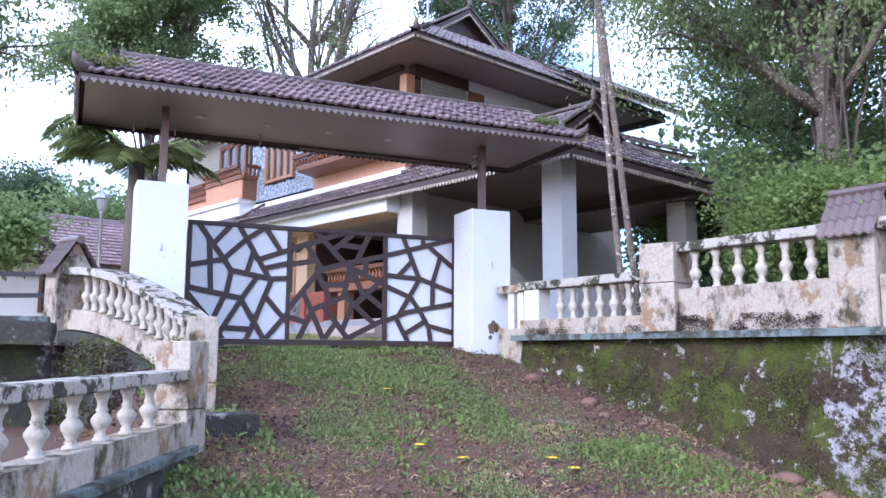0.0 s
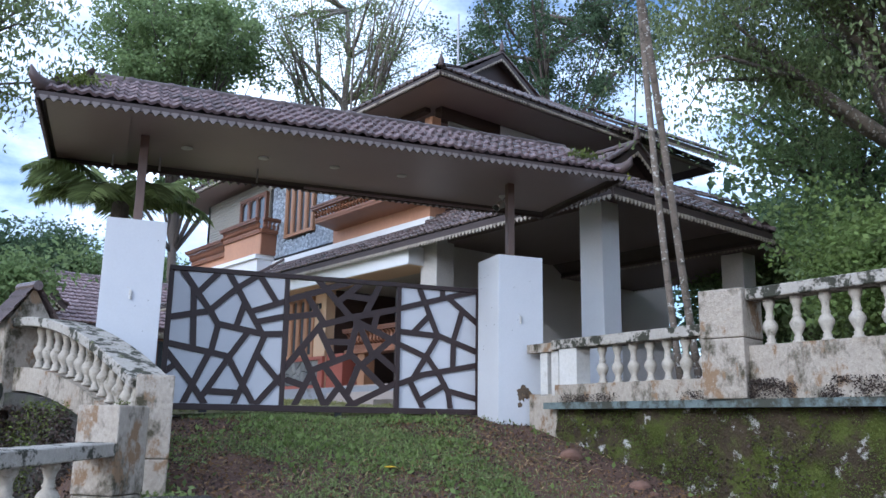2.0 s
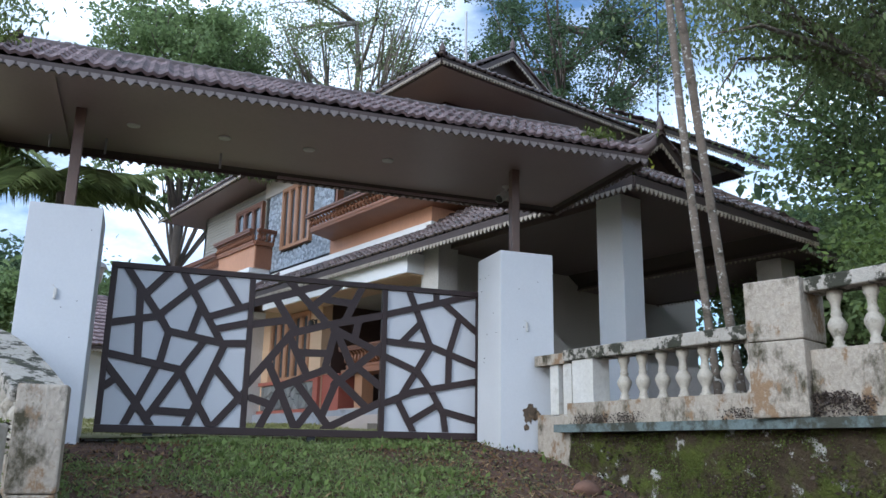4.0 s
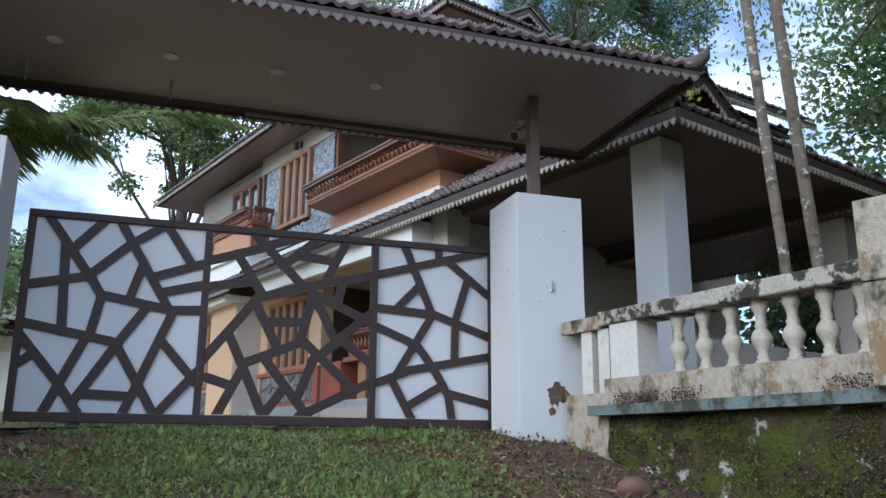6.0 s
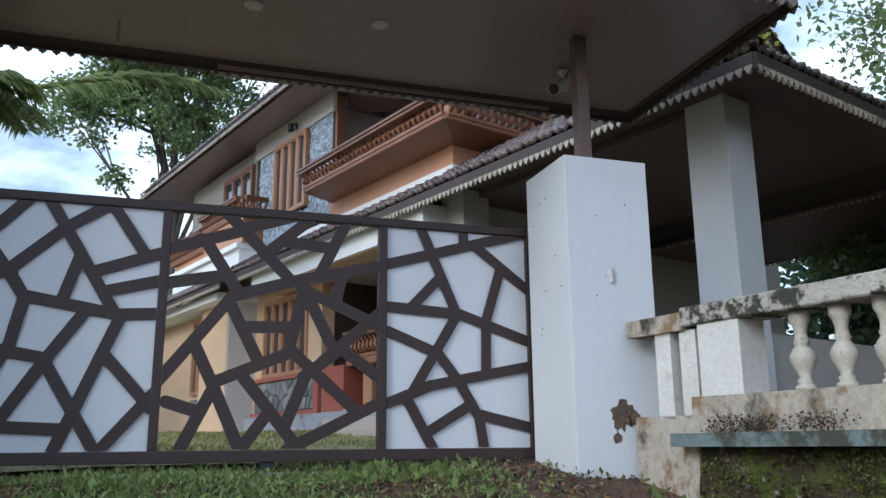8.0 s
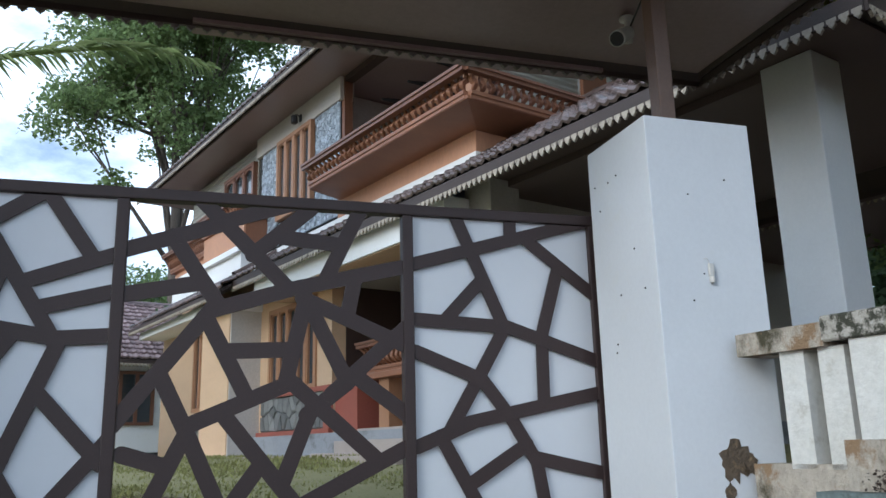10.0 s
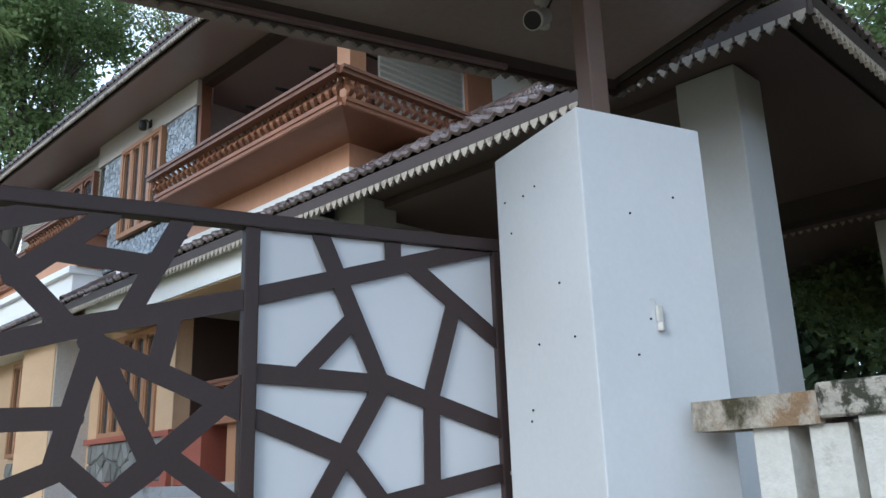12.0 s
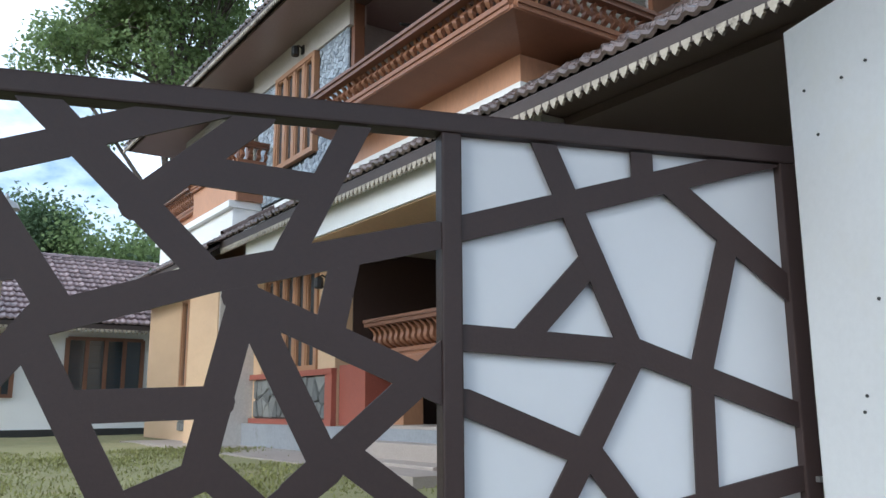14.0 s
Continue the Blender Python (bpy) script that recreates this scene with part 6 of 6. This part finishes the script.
# ---- ground cover ----
def scatter(name, n, seed, area, keep, size, mat, label, long, droop, lift):
    """Small leaves lying on the ground where keep(u, v, noise) holds."""
    rng = np.random.default_rng(seed)
    out = []
    while len(out) < n:
        u, v = rng.uniform(area[0], area[1]), rng.uniform(area[2], area[3])
        p = gp(u, v)
        nz = noise.noise((p.x * 0.8, p.y * 0.8, seed)) + 0.5 * noise.noise((p.x * 2.6, p.y * 2.6, seed + 3))
        if rng.random() < keep(u, v, nz):
            out.append((p.x, p.y, ground_z(p.x, p.y) + 0.05 * noise.noise((p.x * 0.7, p.y * 0.7, 0)) + 0.018 * noise.noise((p.x * 3, p.y * 3, 4)) + rng.uniform(0.0, lift)))
    tagged(leaves_mesh(name, out, size, mat, None, seed, long, droop), label, "ground cover", kind="stuff")


def grassy(u, v, nz):
    mid = math.exp(-((u + 1.9 + 0.25 * v) / 1.6) ** 2)
    near = 1.0 if v > -6.5 else 0.3
    band = 0.7 * math.exp(-((u - 0.2 + 0.55 * (v + 4)) / 0.5) ** 2)
    right = 0.15 if u > -0.4 + 0.15 * v and v > -3.2 else 1.0
    return max(0.008, min(1.0, (-0.12 + 0.85 * mid * min(1, (v + 5.0) / 2.0 if v > -5 else 0) + band + 1.3 * nz) * near * right)) * (1.0 if v < 0.4 else 0.5)


scatter("grass", 52000, 41, (-4.2, 1.4, -7.0, 0.9), grassy, 0.036, "grass", "patchy low grass and weeds on the drive", 3.4, -0.5, 0.03)
scatter("weeds", 3500, 46, (-4.2, 1.2, -6.5, 0.7), lambda u, v, nz: grassy(u, v, nz) * max(0.0, 0.3 + nz), 0.06, "leaf_bright", "broad-leaved weeds among the grass", 1.7, -0.5, 0.03)
scatter("leaf_litter", 34000, 42, (-5.0, 1.6, -8.5, 0.6), lambda u, v, nz: 0.35 + 0.5 * nz, 0.04, "dry", "dry brown leaf litter on the soil", 2.4, 0.0, 0.008)
scatter("straw", 26000, 47, (-4.0, 1.5, -8.5, -0.2), lambda u, v, nz: max(0.03, 0.25 + 0.9 * nz) * (1.0 if v < -2.6 else 0.25), 0.06, "straw", "dry tan straw lying on the soil", 7.0, 0.0, 0.012)
scatter("lawn_grass", 70000, 43, (-6.0, 3.0, 0.8, 10.0), lambda u, v, nz: max(0.1, 0.6 + 0.8 * nz), 0.045, "grass_yellow", "short grass of the lawn inside the gate", 3.2, -0.7, 0.03)
scatter("roadside_weeds", 4500, 44, (-4.3, -3.3, -5.0, -1.5), lambda u, v, nz: max(0.02, 0.1 + 1.2 * nz), 0.06, "grass", "weeds at the foot of the west piers", 2.2, -0.6, 0.09)
for x, y in ((5.6, 7.0), (5.0, 5.2), (5.75, 4.85), (5.75, 4.6), (4.85, 5.6)):
    bm = bmesh.new()
    for k in range(5):
        a = k * 2 * math.pi / 5
        c, s = math.cos(a), math.sin(a)
        prism(bm, [(0, 0, 0), (0.03 * c - 0.018 * s, 0.03 * s + 0.018 * c, 0.012), (0.06 * c, 0.06 * s, 0.006), (0.03 * c + 0.018 * s, 0.03 * s - 0.018 * c, 0.012)], (0, 0, 0.003))
    ob = part("fallen_flower", bm, "yellow")
    ob.matrix_world = Matrix.Translation((x, y, ground_z(x, y) + 0.04)) @ Matrix.Rotation(x * 3, 4, "Z")
    tagged(ob, "bright yellow fallen blossom on the soil", "flower", "fallen blossoms")

scatter("dark_litter", 30000, 45, (-4.6, 1.6, -8.5, 0.6), lambda u, v, nz: max(0.05, 0.4 + 0.8 * nz), 0.035, "litter_dark", "dark decayed leaf litter on the soil", 1.8, 0.0, 0.006)


def wall_moss(name, pts, z0, z1, n, seed, mat, label, size=0.03, want=0.0):
    """Moss and small ferns growing on a rough wall."""
    rng = np.random.default_rng(seed)
    out = []
    tries = 0
    while len(out) < n and tries < n * 30:
        tries += 1
        f, z = rng.random(), rng.uniform(z0, z1)
        p = path_at(pts, f)
        nz = noise.noise((p.x * 1.3, p.y * 1.3, z * 1.3 + seed)) + 0.5 * noise.noise((p.x * 5, p.y * 5, z * 5))
        if nz > want + rng.uniform(-0.15, 0.15):
            out.append((p.x - rng.uniform(-0.03, 0.05), p.y, z))
    tagged(leaves_mesh(name, out, size, mat, None, seed, 1.6, 0.3), label, "moss", kind="stuff")


east = [rw(-0.03, -0.06), rw(6.3, -0.06)]
wall_moss("wall_moss", east, 0.2, 1.68, 44000, 51, "moss_leaf", "green moss and tiny ferns on the retaining wall", 0.017, -0.05)
wall_moss("wall_litter", east, 0.0, 1.66, 6000, 52, "litter_dark", "dark dry moss on the retaining wall", 0.035, 0.05)
wall_moss("pier_moss", [gp(-4.9, 0.12), gp(-3.95, -1.85)], 0.4, 1.5, 5000, 53, "moss_leaf", "moss on the curved retaining wall", 0.03, 0.05)

wall_moss("parapet_moss", [rw(2.52, 0.006), rw(4.2, 0.006)], 1.765, 1.93, 3200, 55, "litter_dark", "black moss along the foot of the tall parapet", 0.02, -0.12)
wall_moss("parapet_moss", [rw(0.0, 0.006), rw(2.1, 0.006)], 1.765, 1.85, 1500, 56, "litter_dark", "black moss along the foot of the low parapet", 0.016, 0.02)
curved = [p - Vector((0.17, 0.04, 0)) for p in ledge_l]
wall_moss("curved_wall_moss", curved, 0.4, 1.62, 7000, 57, "litter_dark", "dark dry moss on the curved retaining wall", 0.035, -0.05)
wall_moss("curved_wall_moss", curved, 0.4, 1.66, 5000, 58, "moss_leaf", "green moss on the curved retaining wall", 0.025, 0.02)


def moss_tuft(p, n, r, seed, label, size=0.06, mat="moss_leaf"):
    rng = np.random.default_rng(seed)
    c = np.array(p)[None] + rng.normal(size=(n, 3)) * np.array((r, r, r * 0.3))
    tagged(leaves_mesh("moss_tuft", c, size, mat, None, seed, 2.5, -0.8), label, "moss", kind="stuff")


q = gp(-4.72, -0.45, 4.66)
moss_tuft(q, 500, 0.13, 61, "yellow-green moss on the canopy corner")
q = gp(0.95, -0.35, 4.72)
moss_tuft(q, 260, 0.1, 62, "yellow-green moss on the canopy hip")
moss_tuft((9.80, 7.92, 4.84), 420, 0.09, 63, "yellow-green moss and grass on the porch roof corner", 0.09, "moss_bright")
for k in range(9):
    moss_tuft((9.67 + 0.03 * (k % 2), 7.90 + 0.125 * k, 4.715 + 0.02 * (k % 2)), 420 - 36 * k, 0.055, 64 + k, "yellow-green moss on the porch eave tiles", 0.055, "moss_bright")

# stones and twigs at the foot of the east wall
for k in range(9):
    rng_k = random.Random(70 + k)
    p = rw(rng_k.uniform(0.3, 4.6), rng_k.uniform(0.12, 0.5))
    bm = bmesh.new()
    bmesh.ops.create_icosphere(bm, subdivisions=2, radius=rng_k.uniform(0.05, 0.13))
    for v in bm.verts:
        v.co *= 1 + 0.35 * noise.noise(v.co * 7 + Vector((k, 0, 0)))
        v.co.z *= 0.6
    ob = part("rock", bm, "rockmat", smooth=True)
    ob.matrix_world = Matrix.Translation((p.x, p.y, ground_z(p.x, p.y) + 0.02)) @ Matrix.Rotation(k, 4, "Z")
    tagged(ob, "reddish laterite rock half sunk in the soil", "rock", "rocks by the wall")
for k, (x, y, L) in enumerate(((6.75, 5.35, 0.55), (5.9, 6.4, 0.5), (4.6, 4.4, 0.45), (6.3, 6.9, 0.4))):
    bm = bmesh.new()
    a = k * 1.3 + 2.2
    pts = []
    for i in range(6):
        px, py = x + math.cos(a + 0.06 * i) * L * i / 5, y + math.sin(a + 0.06 * i) * L * i / 5
        pts.append((px, py, ground_z(px, py) + 0.045))
    sweep(bm, pts, [0.007, 0.0065, 0.006, 0.005, 0.004, 0.002], 6)
    tagged(part("twig", bm, "bark_pale", smooth=True), "pale dry twig on the soil", "twig", "twigs")

# fittings on the house
def wall_lamp(x, y, z):
    t = new("wall_lamp")
    t.parent = house
    bm = bmesh.new()
    box(bm, (x - 0.02, y - 0.04, z - 0.06), (x, y + 0.04, z + 0.06), bevel=0.006)
    sweep(bm, [(x - 0.02, y, z + 0.02), (x - 0.08, y, z + 0.05), (x - 0.12, y, z + 0.02)], 0.01, 6)
    part("bracket", bm, "black", t)
    bm = bmesh.new()
    lathe(bm, [(0.02, 0.05), (0.055, 0.03), (0.06, -0.08), (0.045, -0.10)], 8, Matrix.Translation((x - 0.12, y, z - 0.02)))
    part("lantern", bm, "black", t)


wall_lamp(10.36, 17.1, 7.28)
wall_lamp(10.37, 16.22, 3.95)
t = thing("lightning_rod", "thin grey lightning rod above the upper roof", "rod")
bm = bmesh.new()
sweep(bm, [(13.3, 15.2, 9.6), (13.3, 15.2, 11.4)], 0.03, 6)
part("rod", bm, "steel", t)
t = thing("overhead_cable", "thin black service cable rising from the porch gable", "cable")
bm = bmesh.new()
sweep(bm, [(11.72, 8.85, 6.35), (11.70, 8.80, 6.9), (11.74, 8.8, 7.6), (11.68, 8.75, 8.3)], 0.012, 5)
part("cable", bm, "black", t)
# vines on the tall tree and blossoms behind the wall
t = thing("vine", "bare twisting vines hanging round the tall tree", "vine")
for k in range(9):
    rng_k = random.Random(80 + k)
    x, y = 13.3 + rng_k.uniform(-0.5, 0.5), 5.15 + rng_k.uniform(-0.5, 0.5)
    pts = []
    for i in range(12):
        pts.append((x + 0.14 * math.sin(i * 0.9 + k) + 0.05 * i * rng_k.uniform(-0.3, 0.3), y + 0.14 * math.cos(i * 0.7 + k * 2), 1.6 + i * 0.6))
    bm = bmesh.new()
    sweep(bm, pts, rng_k.uniform(0.015, 0.035), 5)
    part("stem", bm, "bark", t, smooth=True)
t = thing("hibiscus", "red blossoms on a shrub behind the capped pier", "shrub")
nrs = np.random.default_rng(9)
p = rw(4.75, -0.75)
c = np.array((p.x, p.y, 2.75))[None] + nrs.normal(size=(1500, 3)) * np.array((0.28, 0.28, 0.3))
leaves_mesh("crown", c, 0.09, "leaf_bright", t, 91)
bm = bmesh.new()
sweep(bm, [(p.x, p.y, 1.6), (p.x, p.y, 2.7)], 0.02, 6)
part("stem", bm, "bark", t)
for k in range(5):
    q = c[k * 31] - np.array((0.12, 0.0, 0.0))
    bm = bmesh.new()
    for i in range(5):
        a = i * 2 * math.pi / 5
        cc, ss = math.cos(a), math.sin(a)
        prism(bm, [(0, 0, 0), (0.01, 0.03 * cc - 0.02 * ss, 0.03 * ss + 0.02 * cc), (0.0, 0.06 * cc, 0.06 * ss), (0.01, 0.03 * cc + 0.02 * ss, 0.03 * ss - 0.02 * cc)], (0.004, 0, 0))
    ob = part("blossom", bm, "red", t)
    ob.matrix_local = Matrix.Translation(tuple(q))
